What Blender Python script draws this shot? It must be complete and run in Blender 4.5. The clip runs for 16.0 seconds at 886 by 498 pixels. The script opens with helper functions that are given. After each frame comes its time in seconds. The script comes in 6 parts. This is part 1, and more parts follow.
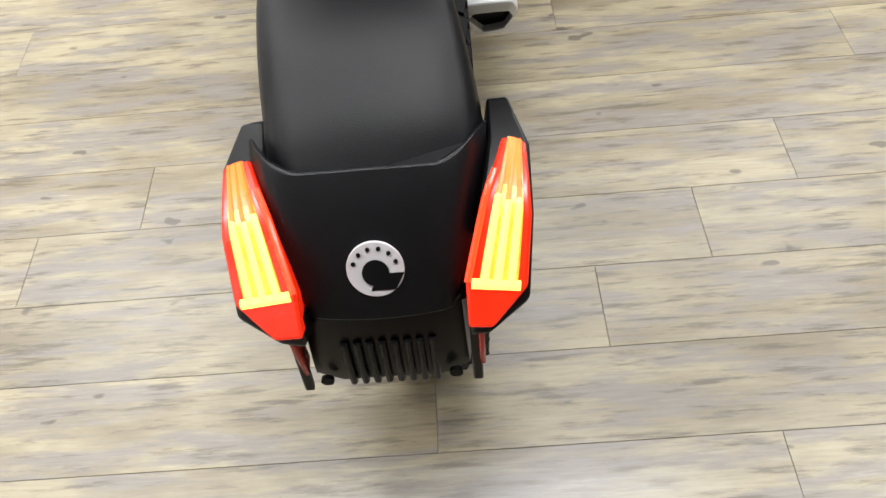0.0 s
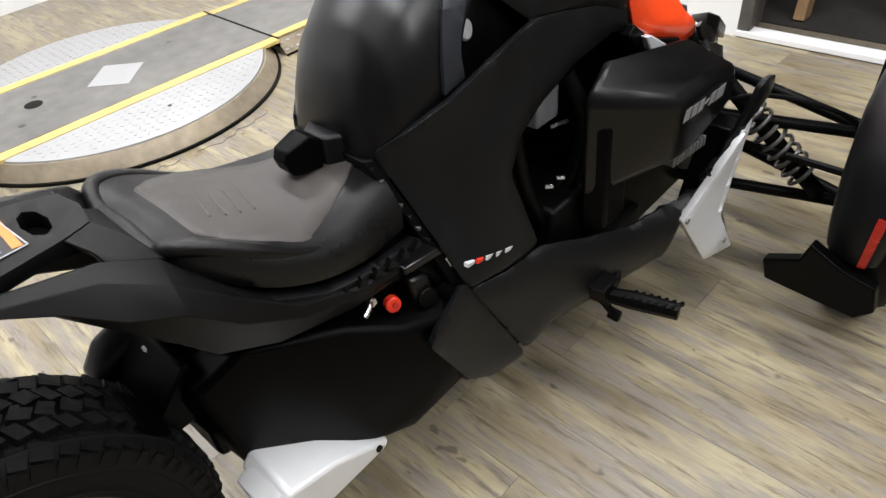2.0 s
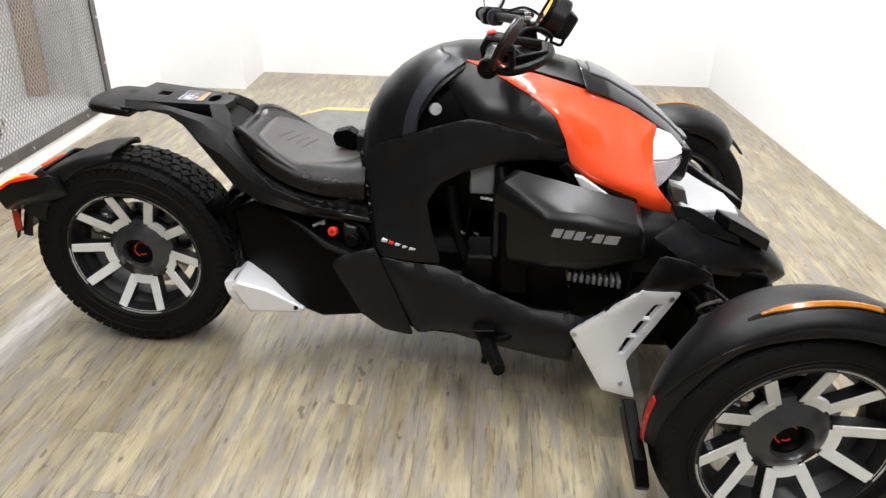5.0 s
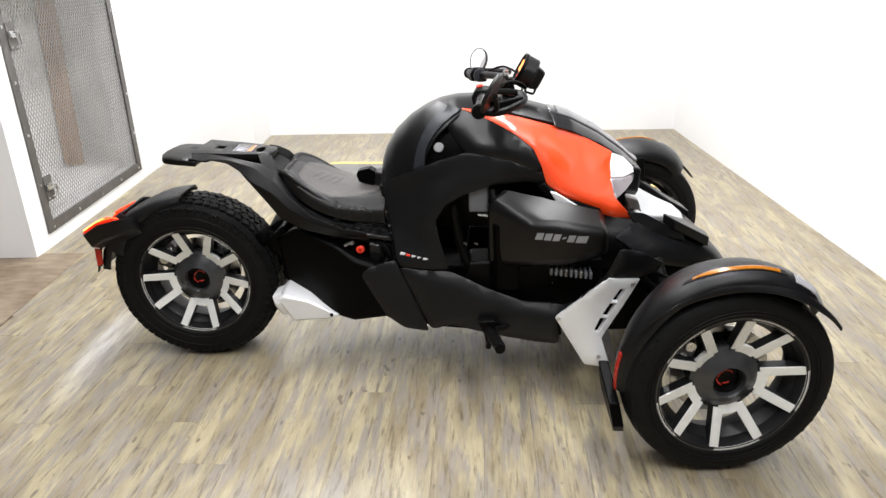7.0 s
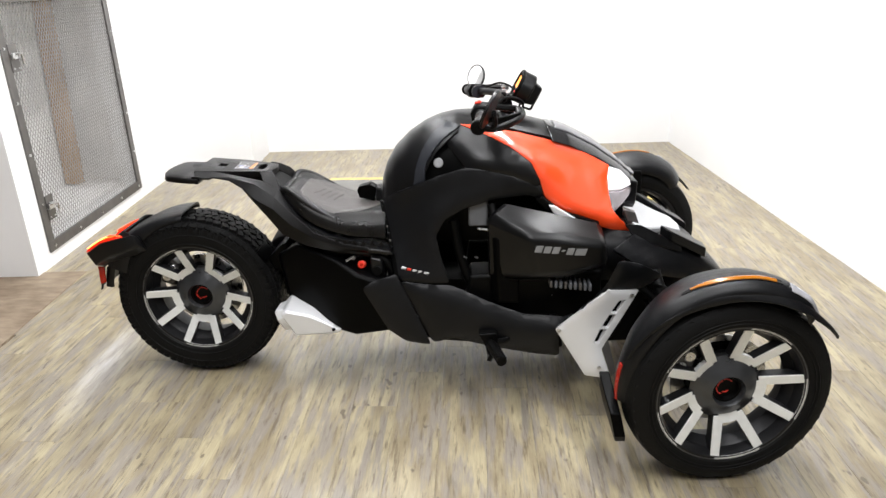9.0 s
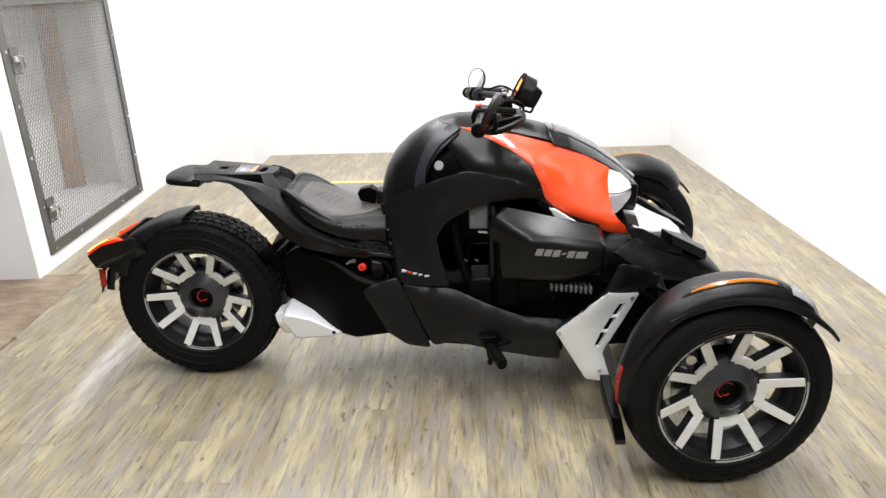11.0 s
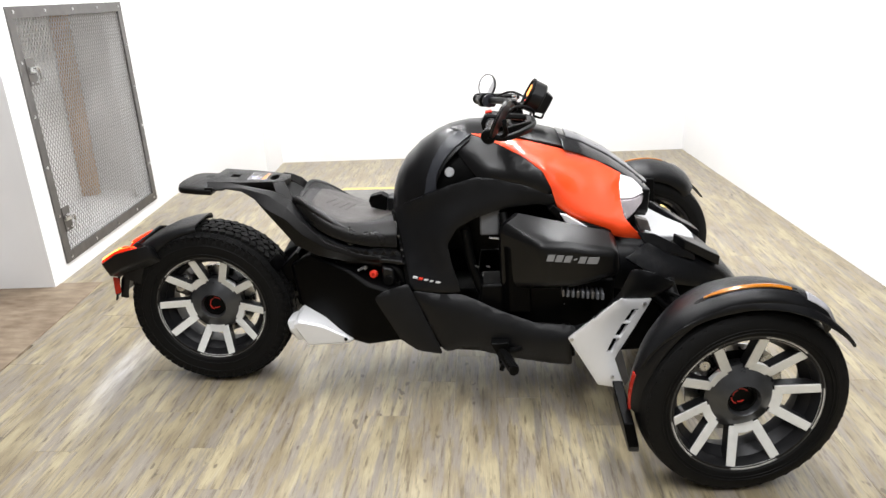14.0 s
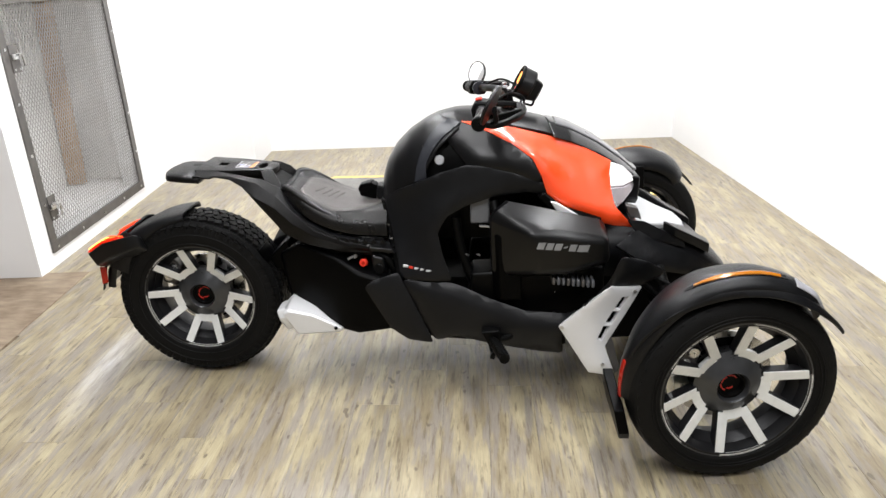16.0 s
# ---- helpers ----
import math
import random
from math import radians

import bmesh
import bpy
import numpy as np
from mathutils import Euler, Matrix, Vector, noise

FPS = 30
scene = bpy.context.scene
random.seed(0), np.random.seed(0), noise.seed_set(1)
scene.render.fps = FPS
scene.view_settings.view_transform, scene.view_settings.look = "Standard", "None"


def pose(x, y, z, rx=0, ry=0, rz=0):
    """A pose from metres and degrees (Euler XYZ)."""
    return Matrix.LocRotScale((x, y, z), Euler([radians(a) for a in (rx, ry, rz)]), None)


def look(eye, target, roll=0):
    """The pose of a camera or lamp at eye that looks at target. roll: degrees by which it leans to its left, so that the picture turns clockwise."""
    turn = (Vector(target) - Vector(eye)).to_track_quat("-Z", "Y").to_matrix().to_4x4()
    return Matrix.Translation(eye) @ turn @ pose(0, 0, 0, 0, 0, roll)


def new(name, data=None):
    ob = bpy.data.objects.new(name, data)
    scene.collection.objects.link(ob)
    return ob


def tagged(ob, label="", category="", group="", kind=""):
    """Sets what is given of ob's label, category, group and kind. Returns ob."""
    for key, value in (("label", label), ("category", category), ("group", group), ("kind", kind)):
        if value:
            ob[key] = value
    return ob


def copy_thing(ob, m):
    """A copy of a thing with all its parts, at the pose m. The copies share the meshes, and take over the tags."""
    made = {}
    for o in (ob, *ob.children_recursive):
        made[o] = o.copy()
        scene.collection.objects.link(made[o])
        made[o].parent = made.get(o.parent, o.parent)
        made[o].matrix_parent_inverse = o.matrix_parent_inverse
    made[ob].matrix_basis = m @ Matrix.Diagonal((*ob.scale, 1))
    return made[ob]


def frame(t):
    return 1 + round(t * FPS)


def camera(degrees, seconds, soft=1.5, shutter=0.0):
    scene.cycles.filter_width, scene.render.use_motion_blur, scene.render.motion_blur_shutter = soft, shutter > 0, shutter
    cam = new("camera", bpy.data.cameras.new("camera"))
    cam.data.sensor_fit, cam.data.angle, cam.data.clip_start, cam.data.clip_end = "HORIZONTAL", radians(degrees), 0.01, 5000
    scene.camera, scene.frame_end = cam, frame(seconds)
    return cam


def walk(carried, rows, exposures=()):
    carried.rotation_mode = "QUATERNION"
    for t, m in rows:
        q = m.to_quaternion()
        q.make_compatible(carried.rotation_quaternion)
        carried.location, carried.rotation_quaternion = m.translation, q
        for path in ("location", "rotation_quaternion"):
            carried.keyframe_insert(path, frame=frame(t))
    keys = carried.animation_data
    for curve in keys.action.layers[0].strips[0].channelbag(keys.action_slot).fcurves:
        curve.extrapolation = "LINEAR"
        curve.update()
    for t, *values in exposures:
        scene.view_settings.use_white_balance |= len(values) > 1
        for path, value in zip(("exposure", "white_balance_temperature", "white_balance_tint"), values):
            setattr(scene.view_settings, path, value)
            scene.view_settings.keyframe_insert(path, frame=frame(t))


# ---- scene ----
cam = camera(65.7, 16.0)
PATH = [
    (0, (-0.620, -0.097, 1.020), (0.035, -0.059, 0.016), -7.1),
    (0.1, (-0.601, -0.137, 1.044), (0.069, -0.013, 0.049), -10.2),
    (0.2, (-0.587, -0.197, 1.086), (0.125, 0.004, 0.133), -10.0),
    (0.3, (-0.577, -0.267, 1.132), (0.197, 0.035, 0.166), -9.0),
    (0.4, (-0.571, -0.338, 1.164), (0.184, 0.006, 0.297), -8.1),
    (0.5, (-0.564, -0.396, 1.182), (0.390, 0.085, 0.114), -7.5),
    (1, (-0.351, -0.555, 1.177), (0.601, 0.061, 0.080), -8.5),
    (1.5, (-0.090, -0.691, 1.196), (0.829, 0.016, 0.092), -9.7),
    (2, (0.161, -0.806, 1.209), (1.222, 0.314, -0.064), -6.0),
    (2.5, (0.396, -0.734, 1.2), (1.134, 0.636, -0.057), -3.7),
    (3, (0.614, -0.779, 1.22), (1.117, 0.777, 0.068), 1.6),
    (3.5, (0.732, -0.976, 1.213), (0.963, 0.729, 0.194), 5.5),
    (4, (0.817, -1.313, 1.273), (0.903, 0.458, 0.347), 3.1),
    (4.5, (0.983, -1.62, 1.305), (0.922, 0.183, 0.44), 3.0),
    (5, (1.045, -1.826, 1.295), (0.928, -0.057, 0.368), 1.9),
    (7.5, (1.0218, -2.3277, 1.3679), (0.9186, -0.4769, 0.6191), -1.39),
    (8, (1.0176, -2.3309, 1.3663), (0.8994, -0.4792, 0.6218), -1.70),
    (8.5, (1.018, -2.327, 1.3686), (0.9146, -0.4739, 0.6256), -1.77),
    (9, (1.0193, -2.3234, 1.3685), (0.9273, -0.4668, 0.6327), -1.43),
    (11.5, (1.022, -2.3226, 1.3667), (0.9266, -0.4624, 0.6402), -1.42),
    (12, (1.0229, -2.3212, 1.3669), (0.9327, -0.4638, 0.633), -1.73),
    (12.5, (1.023, -2.32, 1.365), (0.894, -0.468, 0.623), -2.20),
    (13, (1.0253, -2.3194, 1.3647), (0.8908, -0.4678, 0.6227), -2.61),
    (13.5, (1.025, -2.3228, 1.37), (0.8965, -0.4615, 0.6516), -2.10),
    (14, (1.0271, -2.3213, 1.3688), (0.8949, -0.4572, 0.6585), -2.17),
    (14.5, (1.0259, -2.3198, 1.3687), (0.8827, -0.4555, 0.6611), -2.17),
    (15, (1.0264, -2.3203, 1.3688), (0.896, -0.4517, 0.6701), -2.07),
    (15.5, (1.0264, -2.3186, 1.3695), (0.913, -0.453, 0.6598), -2.25),
    (16, (1.0256, -2.3138, 1.3654), (0.9222, -0.4605, 0.6229), -2.03),
]
walk(cam, [(t, look(eye, target, roll)) for t, eye, target, roll in PATH],
     exposures=[(0.0, -0.04), (1.0, 0.0), (2.0, -0.06), (3.0, -0.26), (3.5, -0.28), (4.0, -0.10), (5.0, 0.14), (7.5, 0.22), (16.0, 0.24)])

# ---- light ----
TURN = math.radians(3.2)          # the walls stand a little askew to the vehicle
world = bpy.data.worlds.new("room_air")
world.use_nodes = True
world.node_tree.nodes["Background"].inputs[0].default_value = (0.8, 0.85, 1.0, 1)
world.node_tree.nodes["Background"].inputs[1].default_value = 0.05
scene.world = world


def room(u, v, z=0.0):
    """A point from the room's own axes: u along the back wall, v towards it."""
    return Vector((u * math.cos(TURN) - v * math.sin(TURN), u * math.sin(TURN) + v * math.cos(TURN), z))


def tube_light(u, v, length, power, along_v=True, z=2.92):
    lamp = bpy.data.lights.new("ceiling_tube", "AREA")
    lamp.shape, lamp.size, lamp.size_y = "RECTANGLE", 0.12, length
    lamp.energy, lamp.color = power, (0.985, 0.985, 1.0)
    ob = new("ceiling_tube", lamp)
    ob.matrix_world = Matrix.Translation(room(u, v, z)) @ pose(0, 0, 0, 0, 0, 3.2 if along_v else 93.2)
    return ob


for lu, lv, power in ((0.0, 1.9, 60), (1.7, 1.9, 60), (0.0, -0.2, 56), (1.7, -0.2, 58), (0.1, -2.3, 48), (1.9, -2.3, 54)):
    tube_light(lu, lv, 1.5, power)


# ---- materials ----
def material(name, colour, rough=0.5, metal=0.0, vary=0.25, scale=30.0, bump=0.0, bump_scale=400.0, stretch=(1, 1, 1), coat=0.0,
             emit=None, power=0.0, rough_vary=0.08, spec=0.5, colour2=None):
    m = bpy.data.materials.new(name)
    m.use_nodes = True
    n, l = m.node_tree.nodes, m.node_tree.links
    b = n["Principled BSDF"]
    tc = n.new("ShaderNodeTexCoord")
    mp = n.new("ShaderNodeMapping")
    mp.inputs["Scale"].default_value = stretch
    l.new(tc.outputs["Object"], mp.inputs["Vector"])
    nz = n.new("ShaderNodeTexNoise")
    nz.inputs["Scale"].default_value, nz.inputs["Detail"].default_value = scale, 5
    l.new(mp.outputs["Vector"], nz.inputs["Vector"])
    big = n.new("ShaderNodeTexNoise")
    big.inputs["Scale"].default_value, big.inputs["Detail"].default_value = scale * 0.13, 3
    l.new(mp.outputs["Vector"], big.inputs["Vector"])
    add = n.new("ShaderNodeMath")
    add.operation = "ADD"
    l.new(nz.outputs[0], add.inputs[0])
    l.new(big.outputs[0], add.inputs[1])
    ramp = n.new("ShaderNodeMapRange")
    ramp.inputs["From Min"].default_value, ramp.inputs["From Max"].default_value = 0.7, 1.3
    l.new(add.outputs[0], ramp.inputs["Value"])
    mix = n.new("ShaderNodeMix")
    mix.data_type = "RGBA"
    c2 = colour2 or tuple(c * (1 + vary) for c in colour)
    mix.inputs[6].default_value = (*(c * (1 - vary) for c in colour), 1) if colour2 is None else (*colour, 1)
    mix.inputs[7].default_value = (*c2, 1)
    l.new(ramp.outputs[0], mix.inputs[0])
    l.new(mix.outputs[2], b.inputs["Base Color"])
    rr = n.new("ShaderNodeMapRange")
    rr.inputs["To Min"].default_value, rr.inputs["To Max"].default_value = max(0.02, rough - rough_vary), min(1, rough + rough_vary)
    l.new(ramp.outputs[0], rr.inputs["Value"])
    l.new(rr.outputs[0], b.inputs["Roughness"])
    b.inputs["Metallic"].default_value = metal
    b.inputs["Specular IOR Level"].default_value = spec
    b.inputs["Coat Weight"].default_value = coat
    b.inputs["Coat Roughness"].default_value = 0.06
    if bump:
        fine = n.new("ShaderNodeTexNoise")
        fine.inputs["Scale"].default_value, fine.inputs["Detail"].default_value = bump_scale, 4
        l.new(mp.outputs["Vector"], fine.inputs["Vector"])
        bp = n.new("ShaderNodeBump")
        bp.inputs["Strength"].default_value, bp.inputs["Distance"].default_value = bump, 0.002
        l.new(fine.outputs[0], bp.inputs["Height"])
        l.new(bp.outputs[0], b.inputs["Normal"])
    if emit:
        b.inputs["Emission Color"].default_value, b.inputs["Emission Strength"].default_value = (*emit, 1), power
    return m


BLACK = material("matte_black_plastic", (0.0034, 0.0036, 0.0043), 0.39, bump=0.2, bump_scale=900, vary=0.2, spec=0.27, rough_vary=0.03)
COVER = material("smooth_black_cover", (0.0012, 0.0012, 0.0014), 0.33, bump=0.08, bump_scale=900, vary=0.15, spec=0.32, rough_vary=0.03)
CROWN = material("grey_satin_crown", (0.15, 0.15, 0.155), 0.30, metal=0.25, vary=0.08, spec=0.5)
HOOD = material("glossy_dark_hood", (0.010, 0.010, 0.011), 0.20, vary=0.1, spec=0.55, rough_vary=0.03, coat=0.3)
REFLECTOR = material("smoked_lamp_reflector", (0.50, 0.46, 0.49), 0.22, metal=0.7, vary=0.3, scale=25)
SATIN = material("satin_black_plastic", (0.0016, 0.0016, 0.0020), 0.33, bump=0.05, bump_scale=700, vary=0.1, spec=0.36, rough_vary=0.02)
DARK = material("dark_frame_metal", (0.0014, 0.0014, 0.0014), 0.45, vary=0.2, spec=0.10, rough_vary=0.03)
DEEP = material("deep_black_plastic", (0.0008, 0.0008, 0.0009), 0.40, vary=0.1, spec=0.06, rough_vary=0.02)
RIMDARK = material("black_rim_barrel", (0.010, 0.010, 0.011), 0.42, metal=0.2, vary=0.15, spec=0.3)
FACET = material("blue_grey_satin_trim", (0.016, 0.0175, 0.022), 0.36, vary=0.08, spec=0.35, rough_vary=0.02)
GREYTANK = material("grey_coolant_plastic", (0.11, 0.115, 0.125), 0.4, vary=0.15)
SEAT = material("seat_vinyl", (0.0044, 0.0041, 0.0040), 0.34, spec=0.30, bump=0.3, bump_scale=500, vary=0.2)
RACK = material("warm_black_plastic", (0.0028, 0.0025, 0.0025), 0.40, bump=0.2, bump_scale=900, vary=0.15, spec=0.17, rough_vary=0.03)
SPRING = material("grey_painted_spring", (0.36, 0.36, 0.36), 0.32, metal=0.5, vary=0.15)
SEATTOP = material("grippy_seat_vinyl", (0.042, 0.037, 0.034), 0.46, spec=0.46, bump=0.4, bump_scale=600, vary=0.18)
SEATRIB = material("worn_seat_rib", (0.062, 0.056, 0.052), 0.55, spec=0.4, bump=0.3, bump_scale=600, vary=0.2)
RUBBER = material("tyre_rubber", (0.0034, 0.0034, 0.0034), 0.62, bump=0.5, bump_scale=250, vary=0.35, spec=0.16)
ORANGE = material("orange_red_paint", (0.90, 0.068, 0.010), 0.36, coat=0.85, vary=0.03, rough_vary=0.03)
SILVER = material("silver_paint", (0.74, 0.745, 0.755), 0.34, metal=0.28, vary=0.06, scale=8)
MACHINED = material("machined_alloy", (0.80, 0.81, 0.79), 0.40, metal=0.3, vary=0.06, scale=60, bump=0.08, bump_scale=300)
RIMGREY = material("dark_grey_wheel_paint", (0.075, 0.077, 0.081), 0.32, metal=0.75, vary=0.15)
STEEL = material("bright_steel", (0.6, 0.6, 0.6), 0.28, metal=1.0, vary=0.15)
CHROME = material("mirror_chrome", (0.85, 0.85, 0.86), 0.03, metal=1.0, vary=0.02, rough_vary=0.01)
REDKNOB = material("red_plastic", (0.7, 0.035, 0.015), 0.4, vary=0.15)
REDLINE = material("red_emblem", (0.6, 0.03, 0.02), 0.4, vary=0.1)
WHITE = material("white_decal", (0.55, 0.55, 0.56), 0.5, vary=0.06)
GREYINK = material("grey_decal", (0.22, 0.22, 0.22), 0.5, vary=0.1)
AMBER = material("amber_lens", (0.33, 0.115, 0.007), 0.22, coat=0.15, vary=0.15, scale=90)
REDLENS = material("red_reflector", (0.38, 0.016, 0.008), 0.2, vary=0.15, scale=150)
TAILRED = material("lit_tail_lens_red", (0.5, 0.022, 0.005), 0.25, emit=(1.0, 0.020, 0.004), power=0.55)
TAILMID = material("lit_tail_lens_orange", (0.8, 0.2, 0.02), 0.3, emit=(1.0, 0.055, 0.006), power=1.7)
TAILWARM = material("lit_tail_lens_amber", (0.9, 0.3, 0.03), 0.3, emit=(1.0, 0.17, 0.018), power=2.6, scale=60)
TAILEDGE = material("lit_tail_lens_edge", (0.6, 0.03, 0.008), 0.25, emit=(1.0, 0.05, 0.012), power=1.7)
TAILHOT = material("lit_tail_lens_core", (0.9, 0.4, 0.05), 0.3, emit=(1.0, 0.36, 0.085), power=3.6)
CLEAR = material("clear_lens", (0.36, 0.36, 0.38), 0.15, coat=0.3, vary=0.15, scale=40)
HEADLENS = material("lit_headlamp_lens", (0.8, 0.79, 0.8), 0.15, coat=0.6, vary=0.15, scale=40, emit=(1.0, 0.96, 0.97), power=0.35)
SILVERDULL = material("silver_nose_paint", (0.42, 0.425, 0.435), 0.40, metal=0.3, vary=0.06, scale=8)
SCREEN = material("lit_gauge_screen", (0.9, 0.3, 0.02), 0.3, emit=(1.0, 0.24, 0.02), power=1.5)
SCREENDARK = material("gauge_glass", (0.03, 0.025, 0.022), 0.12, vary=0.1)
REDDOT = material("red_warning_light", (0.8, 0.05, 0.03), 0.3, emit=(1.0, 0.05, 0.05), power=1.5)
WALL = material("white_wall_paint", (0.79, 0.79, 0.79), 0.55, bump=0.12, bump_scale=60, vary=0.02, scale=6)
CEIL = material("unseen_ceiling_grey", (0.17, 0.168, 0.165), 0.8, vary=0.08)
UNSEEN = material("unseen_wall_grey", (0.22, 0.217, 0.212), 0.7, vary=0.2, scale=5)
TREADPLATE = material("aluminium_tread_plate", (0.42, 0.42, 0.425), 0.42, metal=0.25, vary=0.06, scale=12)
SKIRT = material("worn_steel_skirt", (0.27, 0.225, 0.160), 0.45, metal=0.35, vary=0.3, scale=22)
GRITDARK = material("oily_stain", (0.05, 0.045, 0.042), 0.5, vary=0.3)
GRIT = material("grey_grit_strip", (0.17, 0.165, 0.155), 0.8, vary=0.25, scale=14, bump=0.6, bump_scale=300)
YELLOW = material("worn_yellow_paint", (0.58, 0.46, 0.16), 0.6, vary=0.2, scale=25)
GALV = material("weathered_grey_angle_iron", (0.125, 0.118, 0.112), 0.45, metal=0.55, vary=0.3, scale=18)
MESHGREY = material("galvanised_mesh", (0.38, 0.37, 0.36), 0.42, metal=0.5, vary=0.2)
ALCOVE = material("grey_alcove_lining", (0.72, 0.715, 0.71), 0.8, vary=0.12, scale=4)
TIMBER = material("raw_timber", (0.33, 0.20, 0.10), 0.7, vary=0.3, scale=14, stretch=(6, 6, 0.6))
OLDWOOD = material("worn_brown_plywood", (0.115, 0.075, 0.045), 0.6, scale=11, stretch=(1, 2.5, 1), colour2=(0.30, 0.24, 0.17))
SHADOWBOX = material("painted_store_shade", (0.02, 0.018, 0.016), 0.8, vary=0.3)
STICKERDARK = material("dark_sticker_film", (0.03, 0.028, 0.027), 0.35, vary=0.15)
STICKER_W = material("white_sticker_ink", (0.38, 0.38, 0.40), 0.5, vary=0.25, scale=300)
STICKER_O = material("orange_sticker_ink", (0.62, 0.20, 0.045), 0.5, vary=0.1)
STICKER_B = material("blue_grey_sticker_ink", (0.25, 0.27, 0.42), 0.5, vary=0.3)


# place and turn of the glare painted on the floor
GLARE_AT, GLARE_TURN = (-0.41, -0.05, 0.0), math.radians(95)


def plank_material():
    """Limed oak vinyl: long streaks, cloudy wear, knots, each plank a little different."""
    m = bpy.data.materials.new("limed_oak_vinyl")
    m.use_nodes = True
    n, l = m.node_tree.nodes, m.node_tree.links
    b = n["Principled BSDF"]
    tc, info = n.new("ShaderNodeTexCoord"), n.new("ShaderNodeObjectInfo")
    shift = n.new("ShaderNodeVectorMath")
    shift.operation = "MULTIPLY_ADD"
    spread = n.new("ShaderNodeCombineXYZ")
    for i in range(3):
        l.new(info.outputs["Random"], spread.inputs[i])
    shift.inputs[1].default_value = (37.0, 91.0, 13.0)
    l.new(spread.outputs[0], shift.inputs[0])
    l.new(tc.outputs["Object"], shift.inputs[2])

    def noise_at(stretch, scale, detail, rough=0.6):
        mp = n.new("ShaderNodeMapping")
        mp.inputs["Scale"].default_value = stretch
        l.new(shift.outputs[0], mp.inputs["Vector"])
        t = n.new("ShaderNodeTexNoise")
        t.inputs["Scale"].default_value, t.inputs["Detail"].default_value, t.inputs["Roughness"].default_value = scale, detail, rough
        l.new(mp.outputs["Vector"], t.inputs["Vector"])
        return t.outputs[0]

    def shade(value, lo, hi, to_lo, to_hi):
        r = n.new("ShaderNodeMapRange")
        for key, q in zip(("From Min", "From Max", "To Min", "To Max"), (lo, hi, to_lo, to_hi)):
            r.inputs[key].default_value = q
        l.new(value, r.inputs["Value"])
        return r.outputs[0]

    def blend(fac, a, b, kind="MIX"):
        x = n.new("ShaderNodeMix")
        x.data_type, x.blend_type = "RGBA", kind
        for socket, q in ((x.inputs[0], fac), (x.inputs[6], a), (x.inputs[7], b)):
            if isinstance(q, (tuple, float)):
                socket.default_value = q
            else:
                l.new(q, socket)
        return x.outputs[2]

    cloud = noise_at((5.5, 1.5, 1), 2.0, 5, 0.55)
    patch = noise_at((13.0, 1.7, 1), 2.4, 5, 0.6)
    fleck = noise_at((34, 3.6, 1), 2.2, 6, 0.65)
    grain = noise_at((110, 7.0, 1), 2.0, 4)
    knot = noise_at((10, 5.0, 1), 2.6, 2, 0.4)
    tan = blend(shade(cloud, 0.40, 0.60, 0.0, 1.0), (0.224, 0.183, 0.114, 1), (0.362, 0.310, 0.196, 1))
    tan = blend(shade(patch, 0.47, 0.58, 0.0, 0.92), tan, (0.228, 0.201, 0.169, 1))
    tan = blend(shade(fleck, 0.53, 0.66, 0.0, 0.80), tan, (0.108, 0.084, 0.052, 1))
    tan = blend(shade(fleck, 0.24, 0.40, 0.45, 0.0), tan, (0.452, 0.408, 0.301, 1))
    tan = blend(shade(knot, 0.71, 0.745, 0.0, 0.75), tan, (0.080, 0.062, 0.045, 1))
    # a pale streak of light glare, painted into the plank colour and broken by noise
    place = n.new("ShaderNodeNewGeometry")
    glare = n.new("ShaderNodeMapping")
    glare.vector_type = "TEXTURE"
    glare.inputs["Location"].default_value = GLARE_AT
    glare.inputs["Rotation"].default_value = (0, 0, GLARE_TURN)
    glare.inputs["Scale"].default_value = (0.44, 0.10, 1.0)
    l.new(place.outputs["Position"], glare.inputs["Vector"])
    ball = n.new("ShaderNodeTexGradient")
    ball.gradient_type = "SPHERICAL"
    l.new(glare.outputs[0], ball.inputs[0])
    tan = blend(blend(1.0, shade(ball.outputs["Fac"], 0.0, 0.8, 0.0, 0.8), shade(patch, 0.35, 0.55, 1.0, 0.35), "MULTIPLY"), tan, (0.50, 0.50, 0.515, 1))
    toned = blend(1.0, tan, shade(grain, 0.3, 0.7, 0.86, 1.10), "MULTIPLY")
    tone = n.new("ShaderNodeHueSaturation")
    vr = n.new("ShaderNodeMapRange")
    vr.inputs["To Min"].default_value, vr.inputs["To Max"].default_value = 0.92, 1.07
    l.new(info.outputs["Random"], vr.inputs["Value"])
    l.new(vr.outputs[0], tone.inputs["Value"])
    l.new(toned, tone.inputs["Color"])
    l.new(tone.outputs[0], b.inputs["Base Color"])
    rr = n.new("ShaderNodeMapRange")
    rr.inputs["To Min"].default_value, rr.inputs["To Max"].default_value = 0.27, 0.46
    b.inputs["Specular IOR Level"].default_value = 0.70
    l.new(cloud, rr.inputs["Value"])
    l.new(rr.outputs[0], b.inputs["Roughness"])
    bp = n.new("ShaderNodeBump")
    bp.inputs["Strength"].default_value, bp.inputs["Distance"].default_value = 0.25, 0.001
    l.new(grain, bp.inputs["Height"])
    l.new(bp.outputs[0], b.inputs["Normal"])
    return m


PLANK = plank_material()


